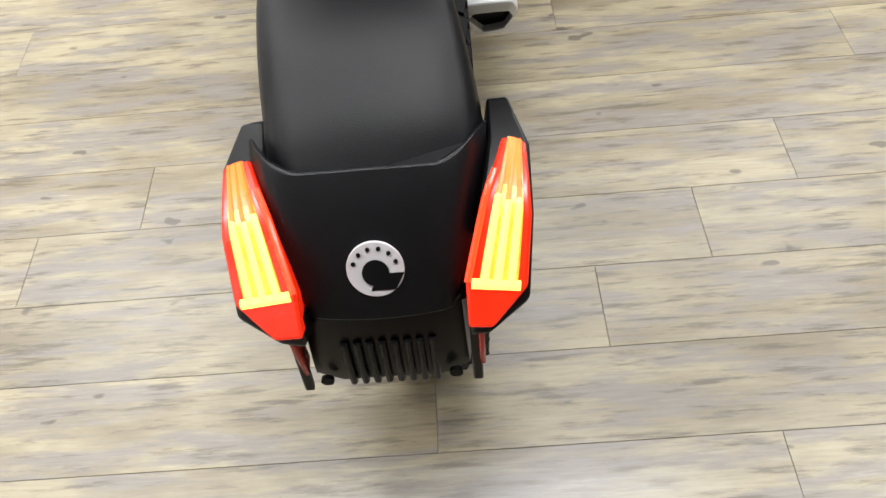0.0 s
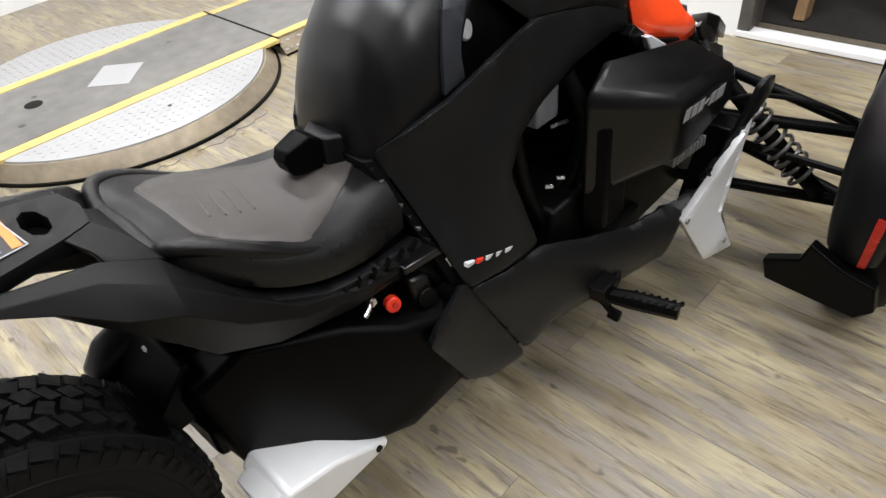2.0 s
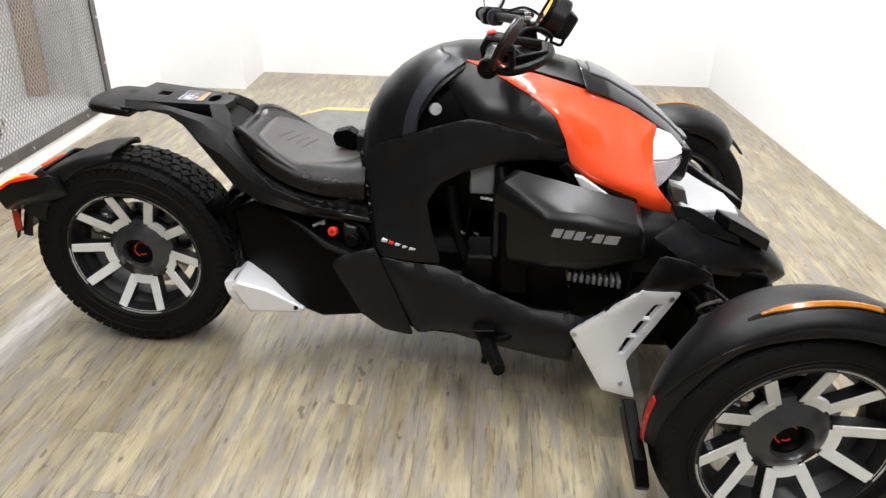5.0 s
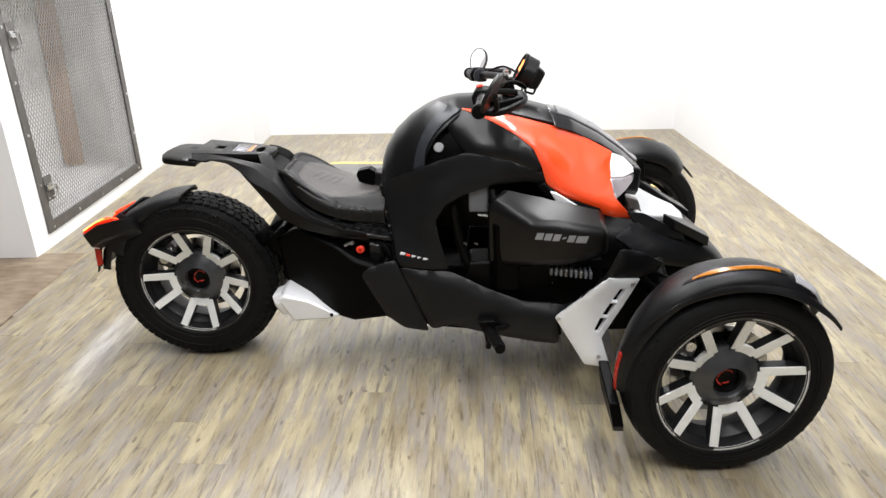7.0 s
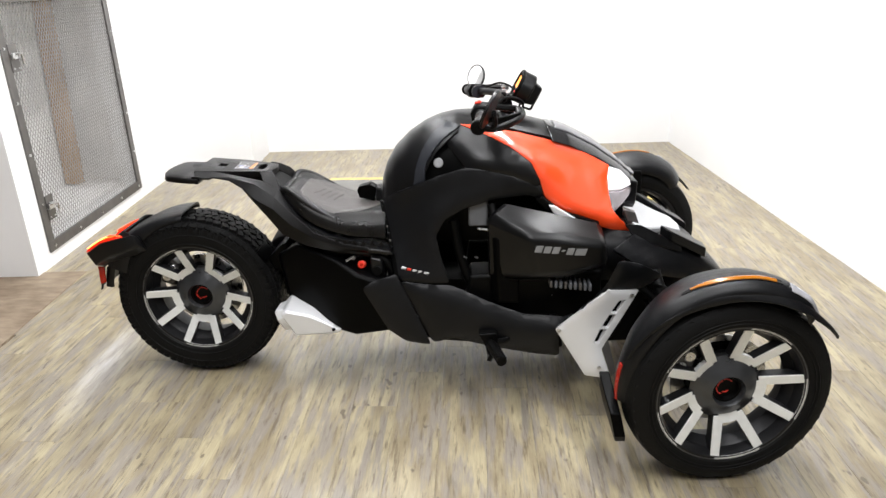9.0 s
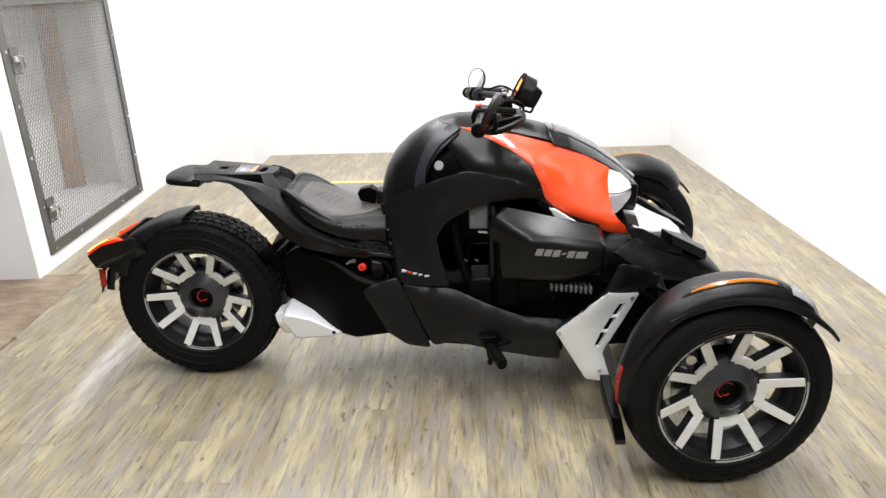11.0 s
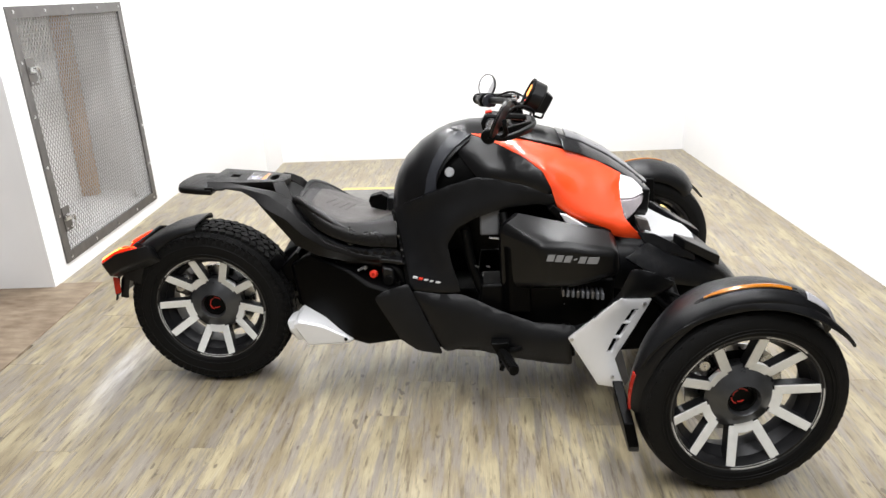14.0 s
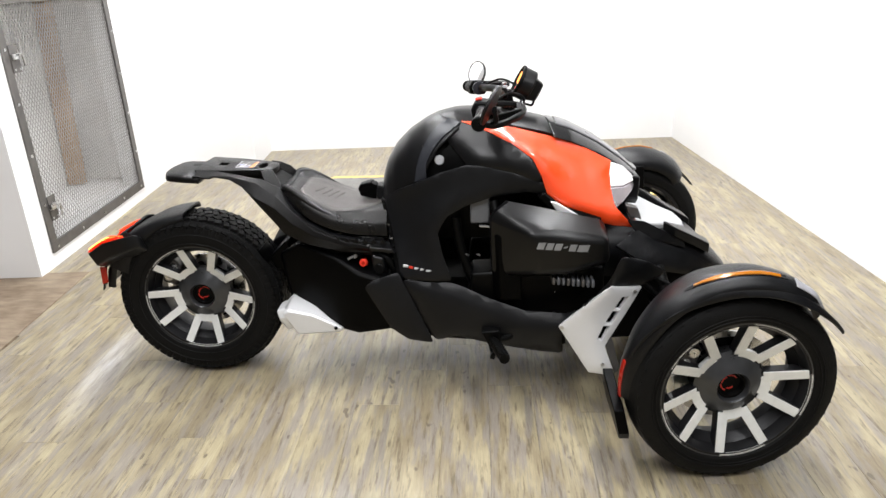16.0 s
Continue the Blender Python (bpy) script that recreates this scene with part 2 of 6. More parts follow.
# ---- mesh helpers ----
def finish(name, bm, mat, parent=None, label="", angle=38, flat=False, recalc=True):
    """Links a bmesh as ONE mesh object, under a thing or a part."""
    if recalc:
        bmesh.ops.recalc_face_normals(bm, faces=bm.faces)
    me = bpy.data.meshes.new(name)
    bm.to_mesh(me)
    bm.free()
    me.materials.append(mat)
    if not flat:
        me.polygons.foreach_set("use_smooth", [True] * len(me.polygons))
        me.set_sharp_from_angle(angle=radians(angle))
    ob = new(name, me)
    if parent is not None:
        ob.parent = parent
    if label:
        tagged(ob, label)
    return ob


def bevelled(ob, width, segments=2, angle=35):
    b = ob.modifiers.new("edge", "BEVEL")
    b.width, b.segments, b.limit_method, b.angle_limit = width, segments, "ANGLE", radians(angle)
    b.harden_normals = False
    return ob


def rounded(points, r, n=4):
    """A closed outline with every corner rounded by about r."""
    out, k = [], len(points)
    pts = [Vector(p) for p in points]
    for i, p in enumerate(pts):
        a, b = pts[i - 1] - p, pts[(i + 1) % k] - p
        d1, d2 = min(r, a.length * 0.48), min(r, b.length * 0.48)
        s, e = p + a.normalized() * d1, p + b.normalized() * d2
        for j in range(n + 1):
            t = j / n
            out.append(s * (1 - t) ** 2 + p * (2 * t * (1 - t)) + e * t * t)
    return out


def inside(x, z, poly):
    hit = False
    for (x1, z1), (x2, z2) in zip(poly, poly[1:] + poly[:1]):
        if (z1 > z) != (z2 > z) and x < (x2 - x1) * (z - z1) / (z2 - z1) + x1:
            hit = not hit
    return hit


def panel(name, corners, mat, parent, thick=0.006, r=0.012, bulge=0.0, reach=0.05, step=0.02, side=1, label="", holes=(), edge=0.0025, wave=None):
    """A moulded body panel: an outline of corners (x, y, z) seen from the right side, its face sprung between them."""
    out = rounded(corners, r)
    samples = []
    for a, b in zip(out, out[1:] + out[:1]):
        m = max(1, int((b - a).length / 0.008))
        samples += [a.lerp(b, j / m) for j in range(m)]
    sx = np.array([(p.x, p.z) for p in samples])
    sy = np.array([p.y for p in samples])
    bm = bmesh.new()
    verts = [bm.verts.new((p.x, 0, p.z)) for p in out]
    bm.faces.new(verts)
    x0, x1, z0, z1 = sx[:, 0].min(), sx[:, 0].max(), sx[:, 1].min(), sx[:, 1].max()
    cuts = [((x, 0, 0), (1, 0, 0)) for x in np.arange(x0 + step * 0.6, x1, step)] + [((0, 0, z), (0, 0, 1)) for z in np.arange(z0 + step * 0.6, z1, step)]
    for hole in holes:
        for (ax, az), (bx, bz) in zip(hole, hole[1:] + hole[:1]):
            cuts.append(((ax, 0, az), (bz - az, 0, ax - bx)))
    for co, no in cuts:
        bmesh.ops.bisect_plane(bm, geom=bm.verts[:] + bm.edges[:] + bm.faces[:], plane_co=co, plane_no=no, dist=1e-5)
    for hole in holes:
        gone = [f for f in bm.faces if inside(f.calc_center_median().x, f.calc_center_median().z, list(hole))]
        bmesh.ops.delete(bm, geom=gone, context="FACES")
    for v in bm.verts:
        d = np.hypot(sx[:, 0] - v.co.x, sx[:, 1] - v.co.z)
        w = 1.0 / (d + 1e-4) ** 2.5
        y = float((w * sy).sum() / w.sum())
        t = min(1.0, float(d.min()) / reach)
        y -= bulge * (1 - (1 - t) ** 2)
        if wave:
            y += wave(v.co.x, v.co.z)
        v.co.y = y * side
    bm.normal_update()
    if sum(f.normal.y * f.calc_area() for f in bm.faces) * side > 0:
        bmesh.ops.reverse_faces(bm, faces=bm.faces)
    ob = finish(name, bm, mat, parent, label, recalc=False)
    s = ob.modifiers.new("thickness", "SOLIDIFY")
    s.thickness, s.offset = thick, -1
    if edge:
        bevelled(ob, edge, 2, 50)
    return ob


def both(name, corners, mat, parent, **more):
    return [panel(name, corners, mat, parent, side=s, **more) for s in (1, -1)]


def skin(rings, closed=True, caps=True):
    """A bmesh skinned over rings of equal count."""
    bm = bmesh.new()
    rows = [[bm.verts.new(p) for p in ring] for ring in rings]
    k = len(rows[0])
    for a, b in zip(rows, rows[1:]):
        for i in range(k if closed else k - 1):
            bm.faces.new((a[i], a[(i + 1) % k], b[(i + 1) % k], b[i]))
    if caps and closed:
        bm.faces.new(rows[0][::-1])
        bm.faces.new(rows[-1])
    return bm


def block(name, rings, mat, parent, bevel=0.006, label="", angle=38):
    """A faceted solid through a few polygons."""
    ob = finish(name, skin(rings), mat, parent, label, angle)
    return bevelled(ob, bevel, 2) if bevel else ob


def ring_at(poly, y, side=1):
    return [(x, y * side, z) for x, z in poly]


def spline(points, per=6):
    """A smooth line through the points."""
    p = [Vector(q) for q in points]
    p = [p[0] * 2 - p[1]] + p + [p[-1] * 2 - p[-2]]
    out = []
    for i in range(1, len(p) - 2):
        for j in range(per):
            t = j / per
            out.append(0.5 * ((2 * p[i]) + (p[i + 1] - p[i - 1]) * t + (2 * p[i - 1] - 5 * p[i] + 4 * p[i + 1] - p[i + 2]) * t * t
                              + (3 * p[i] - p[i - 1] - 3 * p[i + 1] + p[i + 2]) * t ** 3))
    return out + [p[-2]]


def tube(name, points, radius, mat, parent, sides=10, per=6, label="", radii=None, smooth=True):
    line = spline(points, per) if smooth and len(points) > 2 else [Vector(p) for p in points]
    rings, n = [], len(line)
    ref = None
    for i, p in enumerate(line):
        d = (line[min(i + 1, n - 1)] - line[max(i - 1, 0)]).normalized()
        if ref is None:
            ref = d.orthogonal().normalized()
        ref = (ref - d * ref.dot(d)).normalized()
        side = d.cross(ref)
        r = radius if radii is None else float(np.interp(i / (n - 1), np.linspace(0, 1, len(radii)), radii))
        rings.append([p + (ref * math.cos(a) + side * math.sin(a)) * r for a in np.linspace(0, 2 * math.pi, sides, endpoint=False)])
    return finish(name, skin(rings), mat, parent, label)


def revolve(profile, turns=64, axis="y"):
    """A bmesh from a closed profile of (radius, along) turned about the y axis."""
    rings = []
    for a in np.linspace(0, 2 * math.pi, turns, endpoint=False):
        rings.append([(r * math.cos(a), y, r * math.sin(a)) for r, y in profile])
    bm = bmesh.new()
    rows = [[bm.verts.new(p) for p in ring] for ring in rings]
    k = len(profile)
    for i in range(turns):
        a, b = rows[i], rows[(i + 1) % turns]
        for j in range(k):
            bm.faces.new((a[j], a[(j + 1) % k], b[(j + 1) % k], b[j]))
    return bm


def disc(name, centre, normal, radius, depth, mat, parent, sides=32, bevel=0.0, label="", squash=1.0, inner=None):
    """A round slab, or a ring where inner is given."""
    prof = [(radius, 0), (radius, depth), (inner or 1e-4, depth), (inner or 1e-4, 0)]
    bm = revolve(prof, sides)
    turn = Vector((0, 1, 0)).rotation_difference(Vector(normal).normalized()).to_matrix().to_4x4()
    bmesh.ops.transform(bm, matrix=Matrix.Translation(centre) @ turn @ Matrix.Diagonal((1, 1, squash, 1)), verts=bm.verts)
    ob = finish(name, bm, mat, parent, label)
    return bevelled(ob, bevel, 2) if bevel else ob


def box(name, centre, size, mat, parent, turn=(0, 0, 0), bevel=0.002, label=""):
    bm = bmesh.new()
    bmesh.ops.create_cube(bm, size=1.0)
    bmesh.ops.transform(bm, matrix=pose(*centre, *turn) @ Matrix.Diagonal((*size, 1)), verts=bm.verts)
    ob = finish(name, bm, mat, parent, label)
    return bevelled(ob, bevel, 2) if bevel else ob


# ---- the room ----
def wall(name, a, b, z0=0.0, z1=3.0, thick=0.12, mat=None, label="plain white painted wall"):
    """A straight wall whose face runs from a to b (u, v), thick to the right of that way."""
    pa, pb = Vector((*a, 0)), Vector((*b, 0))
    side = Vector(((pb - pa).y, -(pb - pa).x, 0)).normalized() * thick
    foot = [pa, pb, pb + side, pa + side]
    bm = skin([[room(p.x, p.y, z) for p in foot] for z in (z0, z1)])
    ob = finish(name, bm, mat or WALL, None, flat=True)
    return tagged(ob, label, "wall", kind="structure")


LEFT, RIGHT, BACK, JOG_U, JOG_V, NEAR = -1.15, 2.90, 3.46, -0.55, 2.93, 0.85
DOOR_V0, DOOR_V1, DOOR_Z0, DOOR_Z1 = 0.99, 2.20, 0.075, 1.36
wall("wall_back", (RIGHT + 0.12, BACK), (JOG_U - 0.12, BACK))
wall("wall_jog_side", (JOG_U, BACK), (JOG_U, JOG_V), label="short white return wall of the corner boxing")
wall("wall_jog_front", (JOG_U - 0.12, JOG_V), (LEFT - 0.6, JOG_V), label="white boxed-out corner wall")
wall("wall_left_far", (LEFT, JOG_V), (LEFT, DOOR_V1 - 0.02))
wall("wall_left_near", (LEFT, DOOR_V0 + 0.02), (LEFT, NEAR))
wall("wall_left_over_grille", (LEFT, DOOR_V1 - 0.02), (LEFT, DOOR_V0 + 0.02), DOOR_Z1 - 0.02, 3.0)
wall("wall_left_under_grille", (LEFT, DOOR_V1 - 0.02), (LEFT, DOOR_V0 + 0.02), 0.0, DOOR_Z0 + 0.02)
wall("wall_left_return", (LEFT - 0.12, NEAR), (-3.4, NEAR), label="white end of the boxed-out wall")
# added closing walls out of view; their grey steers the bodywork's reflections
wall("wall_far_left", (-3.4, NEAR + 0.12), (-3.4, -4.5), mat=UNSEEN, label="unseen closing wall, grey set for reflections")
wall("wall_behind", (-3.52, -4.5), (RIGHT + 0.12, -4.5), mat=UNSEEN, label="unseen closing wall, grey set for reflections")
OPEN_V0, OPEN_V1 = -1.5, 0.06
wall("wall_right_far", (RIGHT, OPEN_V1), (RIGHT, BACK))
wall("wall_right_near", (RIGHT, -4.5), (RIGHT, OPEN_V0), mat=UNSEEN, label="unseen closing wall, grey set for reflections")
wall("wall_right_lintel", (RIGHT, OPEN_V0), (RIGHT, OPEN_V1), 2.2, 3.0)

# the store behind the opening in the right wall, its shade painted as near-black surfaces
wall("store_back", (RIGHT + 1.2, OPEN_V0 - 0.2), (RIGHT + 1.2, OPEN_V1 + 0.3), mat=SHADOWBOX, label="store room wall coloured near black for shade")
wall("store_side_far", (RIGHT + 0.12, OPEN_V1 + 0.3), (RIGHT + 1.32, OPEN_V1 + 0.3), mat=SHADOWBOX, label="store room wall coloured near black for shade")
wall("store_side_near", (RIGHT + 1.32, OPEN_V0 - 0.2), (RIGHT + 0.12, OPEN_V0 - 0.2), mat=SHADOWBOX, label="store room wall coloured near black for shade")
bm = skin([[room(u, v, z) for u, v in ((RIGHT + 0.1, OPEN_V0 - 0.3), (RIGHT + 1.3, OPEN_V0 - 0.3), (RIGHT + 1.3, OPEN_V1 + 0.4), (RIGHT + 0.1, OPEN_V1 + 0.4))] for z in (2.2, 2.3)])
tagged(finish("store_ceiling", bm, SHADOWBOX, flat=True), "store room ceiling coloured near black for shade", "ceiling", kind="structure")
bm = skin([[room(u, v, z) for u, v in ((RIGHT - 0.012, OPEN_V0), (RIGHT + 0.06, OPEN_V0), (RIGHT + 0.06, OPEN_V1 - 0.0), (RIGHT - 0.012, OPEN_V1))] for z in (0.004, 0.028)])
tagged(bevelled(finish("threshold_trim", bm, WALL), 0.003), "white painted sill strip across the store opening", "trim", kind="structure")
bm = skin([[room(u, v, z) for u, v in ((RIGHT - 0.004, OPEN_V1 - 0.05), (RIGHT + 0.13, OPEN_V1 - 0.05), (RIGHT + 0.13, OPEN_V1), (RIGHT - 0.004, OPEN_V1))] for z in (0.03, 2.2)])
tagged(bevelled(finish("jamb_trim", bm, GALV), 0.003), "grey jamb of the store opening", "trim", kind="structure")
for nv, nu, wide in ((-0.10, 0.35, 0.045), (-0.42, 0.5, 0.04)):
    p = room(RIGHT + nu, nv, 0.55)
    tagged(box("timber_post", p, (0.09, wide, 1.1), TIMBER, None, (0, 6, 3.2)), "raw timber leaning in the dark store", "timber", "timbers in the store")

# ceiling added out of view, kept dark to hold down reflections from above
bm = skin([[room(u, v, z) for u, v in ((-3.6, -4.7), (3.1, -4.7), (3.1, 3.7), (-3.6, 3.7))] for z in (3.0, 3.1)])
tagged(finish("ceiling", bm, CEIL, flat=True), "unseen ceiling, dark grey to limit reflections", "ceiling", kind="structure")

# alcove behind the grille
ALC = LEFT - 0.49
wall("alcove_back", (ALC, DOOR_V1 + 0.16), (ALC, DOOR_V0 - 0.1), -0.02, 1.5, 0.05, ALCOVE, "grey back of the alcove behind the grille")
for nm, v0, v1 in (("alcove_side_near", DOOR_V0 - 0.02, DOOR_V0 - 0.06), ("alcove_side_far", DOOR_V1 + 0.12, DOOR_V1 + 0.16)):
    bm = skin([[room(u, v, z) for u, v in ((ALC, v0), (LEFT - 0.13, v0), (LEFT - 0.13, v1), (ALC, v1))] for z in (-0.02, 1.5)])
    tagged(finish(nm, bm, ALCOVE, flat=True), "grey side of the alcove behind the grille", "wall", kind="structure")
for nm, z0, z1 in (("alcove_floor", 0.05, 0.115), ("alcove_top", 1.40, 1.45)):
    bm = skin([[room(u, v, z) for u, v in ((ALC, DOOR_V0 - 0.06), (LEFT - 0.13, DOOR_V0 - 0.06), (LEFT - 0.13, DOOR_V1 + 0.16), (ALC, DOOR_V1 + 0.16))] for z in (z0, z1)])
    tagged(finish(nm, bm, ALCOVE, flat=True), "dusty grey ledge inside the alcove", "ledge", kind="structure")
tagged(box("timber_stud", room(ALC + 0.055, 2.235, 0.755), (0.09, 0.085, 1.27), TIMBER, None, (-4, 0, 3.2)), "raw brown timber stud standing in the grey alcove", "timber stud")


def grille():
    """Expanded-metal access door: angle-iron frame, mesh, two latches."""
    g = tagged(new("mesh_door"), "closed expanded-metal mesh door in a grey steel frame", "mesh door")
    g.matrix_world = Matrix.Translation(room(LEFT, DOOR_V0, DOOR_Z0)) @ pose(0, 0, 0, 0, 0, 93.2)
    w, h, f = DOOR_V1 - DOOR_V0, DOOR_Z1 - DOOR_Z0, 0.055
    for c, s in (((w / 2, -0.004, f / 2), (w, 0.012, f)), ((w / 2, -0.004, h - f / 2), (w, 0.012, f)),
                 ((f / 2, -0.004, h / 2), (f, 0.012, h - 2 * f)), ((w - f / 2, -0.004, h / 2), (f, 0.012, h - 2 * f))):
        box("frame_bar", c, s, GALV, g, bevel=0.0015)
    for k in range(5):
        for z in (f * 0.45, h - f * 0.45):
            disc("screw", (0.05 + k * (w - 0.1) / 4, -0.01, z), (0, -1, 0), 0.008, 0.004, STEEL, g, 8)
    for k in range(1, 5):
        for x in (f * 0.4, w - f * 0.4):
            disc("screw", (x, -0.01, k * h / 5), (0, -1, 0), 0.008, 0.004, STEEL, g, 8)
    bm = bmesh.new()
    x0, x1, z0, z1 = f - 0.01, w - f + 0.01, f - 0.01, h - f + 0.01
    tilt, gap, wide = math.radians(58), 0.0250, 0.0032
    for sign in (1, -1):
        dx, dz = math.cos(tilt) * sign, math.sin(tilt)
        span = (x1 - x0) + (z1 - z0) / math.tan(tilt)
        for k in range(int(span / gap) + 1):
            bx = x0 + k * gap - ((z1 - z0) / math.tan(tilt) if sign > 0 else 0)
            ts = [((x0 - bx) / dx, (x1 - bx) / dx)]
            ta, tb = max(0, min(ts[0])), min((z1 - z0) / dz, max(ts[0]))
            if tb - ta < 0.01:
                continue
            m = (ta + tb) / 2
            ang = math.degrees(math.atan2(dz, dx))
            bmesh.ops.create_cube(bm, size=1.0, matrix=pose(bx + dx * m, 0.006 + 0.0015 * sign, z0 + dz * m, 0, -ang, 0) @ Matrix.Diagonal((tb - ta, 0.0025, wide, 1)))
    finish("mesh", bm, MESHGREY, g, "grey expanded-metal diamond mesh", flat=True)
    for z in (0.225, 0.98):
        plate = box("latch_plate", (f + 0.03, -0.012, z), (0.07, 0.006, 0.13), GALV, g, bevel=0.001)
        box("latch_bolt", (f + 0.02, -0.022, z + 0.01), (0.05, 0.018, 0.03), STEEL, plate, bevel=0.003)
        tube("latch_handle", [(f + 0.03, -0.034, z + 0.02), (f + 0.055, -0.038, z + 0.015), (f + 0.06, -0.038, z - 0.05)], 0.005, STEEL, plate, 8)
        for dx in (-0.02, 0.02):
            disc("rivet", (f + 0.03 + dx, -0.015, z - 0.05), (0, -1, 0), 0.005, 0.003, STEEL, plate, 8)
    return g


grille()

# worn brown floor beyond the planks, and a steel door track at its edge
bm = skin([[room(u, v, z) for u, v in ((-3.5, -4.6), (-0.90, -4.6), (-0.93, 0.9), (-3.5, 0.9))] for z in (-0.05, 0.003)])
tagged(finish("floor_plywood", bm, OLDWOOD, flat=True), "worn brown plywood floor beside the planks", "floor", kind="structure")
door = tagged(new("roller_door_guide"), "pale steel door guide post with a bracket at its foot", "door guide")
door.location = room(-1.53, 0.74)
box("post", (0, 0, 1.0), (0.10, 0.09, 2.0), WALL, door, (0, 0, 3.2), 0.004)
box("foot_bracket", (0.02, -0.02, 0.04), (0.15, 0.12, 0.075), GALV, door, (0, 0, 3.2), 0.004)
disc("roller", (0.05, -0.09, 0.05), (0.3, -1, 0), 0.03, 0.02, STEEL, door, 16, 0.003)
tube("bolt", [(0.09, -0.05, 0.0), (0.09, -0.05, 0.12)], 0.008, STEEL, door, 8, smooth=False)


# ---- turntable set in front of the back wall ----
def turntable():
    t = tagged(new("display_turntable"), "low round aluminium tread-plate turntable with ramps and yellow lines", "turntable")
    t.location = (1.085, 2.035, 0)
    h, r = 0.07, 0.625
    bm = revolve([(r, 0.002), (r + 0.006, 0.03), (r, h - 0.004), (r - 0.01, h), (0.001, h), (0.001, 0.002)], 96)
    bmesh.ops.transform(bm, matrix=pose(0, 0, 0, 90, 0, 0), verts=bm.verts)
    for v in bm.verts:
        v.co.z = abs(v.co.z)
    finish("deck", bm, TREADPLATE, t, "bright aluminium tread plate deck")
    bm = revolve([(r + 0.055, 0.002), (r + 0.05, 0.012), (r + 0.012, h - 0.008), (r + 0.004, h - 0.008), (r + 0.004, 0.002)], 96)
    bmesh.ops.transform(bm, matrix=pose(0, 0, 0, 90, 0, 0), verts=bm.verts)
    for v in bm.verts:
        v.co.z = abs(v.co.z)
    finish("skirt", bm, SKIRT, t, "worn brownish steel skirt")
    bm = revolve([(r + 0.061, 0.0005), (r + 0.061, 0.011), (r + 0.045, 0.011), (r + 0.045, 0.0005)], 96)
    bmesh.ops.transform(bm, matrix=pose(0, 0, 0, 90, 0, 0), verts=bm.verts)
    for v in bm.verts:
        v.co.z = abs(v.co.z)
    finish("foot_strip", bm, DARK, t, "black rubber foot strip")
    for x in (-0.637, 0.637):
        box("joint_gap", (x, 0, h - 0.0145), (0.008, 0.60, 0.042), DARK, t, bevel=0.001)
    for x, y, q in ((-0.27, 0.10, 0.012), (-0.40, -0.11, 0.014), (0.34, 0.12, 0.010), (0.02, -0.45, 0.008)):
        disc("oil_spot", (x, y, h + 0.0012), (0, 0, 1), q, 0.0014, GRITDARK, t, 9)
    bm = bmesh.new()
    rng = random.Random(4)
    p = 0.034
    for i in range(-21, 22):
        for j in range(-21, 22):
            x, y = i * p, j * p
            if math.hypot(x, y) > r - 0.02 or abs(y) < 0.305:
                continue
            a = 45 if (i + j) % 2 else -45
            bmesh.ops.create_cube(bm, size=1.0, matrix=pose(x, y, h + 0.0004, 0, 0, a) @ Matrix.Diagonal((0.015, 0.006, 0.002, 1)))
    finish("tread_pattern", bm, TREADPLATE, t, "raised tread bars", flat=True)["kind"] = "stuff"
    w = 0.285
    strip = [(-0.635, -w + 0.035), (0.635, -w + 0.035), (0.635, w - 0.035), (-0.635, w - 0.035)]
    finish("grit_strip", skin([[(x, y, z) for x, y in strip] for z in (h - 0.01, h + 0.002)]), GRIT, t, "dark grey grit strip", flat=True)
    for s in (1, -1):
        line = [(-0.635, s * w - 0.027), (0.635, s * w - 0.027), (0.635, s * w + 0.027), (-0.635, s * w + 0.027)]
        finish("yellow_line", skin([[(x, y, z) for x, y in line] for z in (h - 0.01, h + 0.0035)]), YELLOW, t, "worn yellow painted line", flat=True)
    d = 0.13
    finish("hatch_plate", skin([[(x + 0.03, y, z) for x, y in ((-d, -0.01), (0.01, d), (d, 0.01), (-0.01, -d))] for z in (h, h + 0.004)]), TREADPLATE, t, "small square tread plate hatch", flat=True)
    disc("rubber_plug", (-0.30, 0.03, h + 0.0005), (0, 0, 1), 0.035, 0.003, DARK, t, 20)
    for s in (1, -1):
        a, b, c = 0.64 * s, 1.06 * s, 1.25 * s
        base, top = 0.335, 0.275
        rings = [[(x, -yb, 0.002), (x, yb, 0.002), (x, yt, z), (x, -yt, z)] for x, yb, yt, z in ((a, base, top, h), (b, base, top, h), (c, base, base - 0.006, 0.006))]
        ramp = finish("ramp", skin(rings), SKIRT, t, "worn tread-plate entry ramp", flat=True)
        rings = [[(x, -y, z), (x, y, z), (x, y, z + 0.004), (x, -y, z + 0.004)] for x, y, z in ((a, top - 0.03, h - 0.001), (b, top - 0.03, h - 0.001), (c, base - 0.04, 0.004))]
        finish("grit_strip", skin(rings), GRIT, ramp, "dark grey grit surface", flat=True)
        for q in (1, -1):
            rings = [[(x, q * y - 0.027, z), (x, q * y + 0.02, z), (x, q * y + 0.02, z + 0.006), (x, q * y - 0.027, z + 0.006)] for x, y, z in ((a, top - 0.02, h - 0.001), (b, top - 0.02, h - 0.001), (c, base - 0.03, 0.004))]
            finish("yellow_line", skin(rings), YELLOW, ramp, "worn yellow painted line", flat=True)
        box("foot_strip", ((a + b) / 2, -base - 0.001, 0.005), (abs(b - a), 0.006, 0.009), DARK, ramp, bevel=0.001)
        bm = bmesh.new()
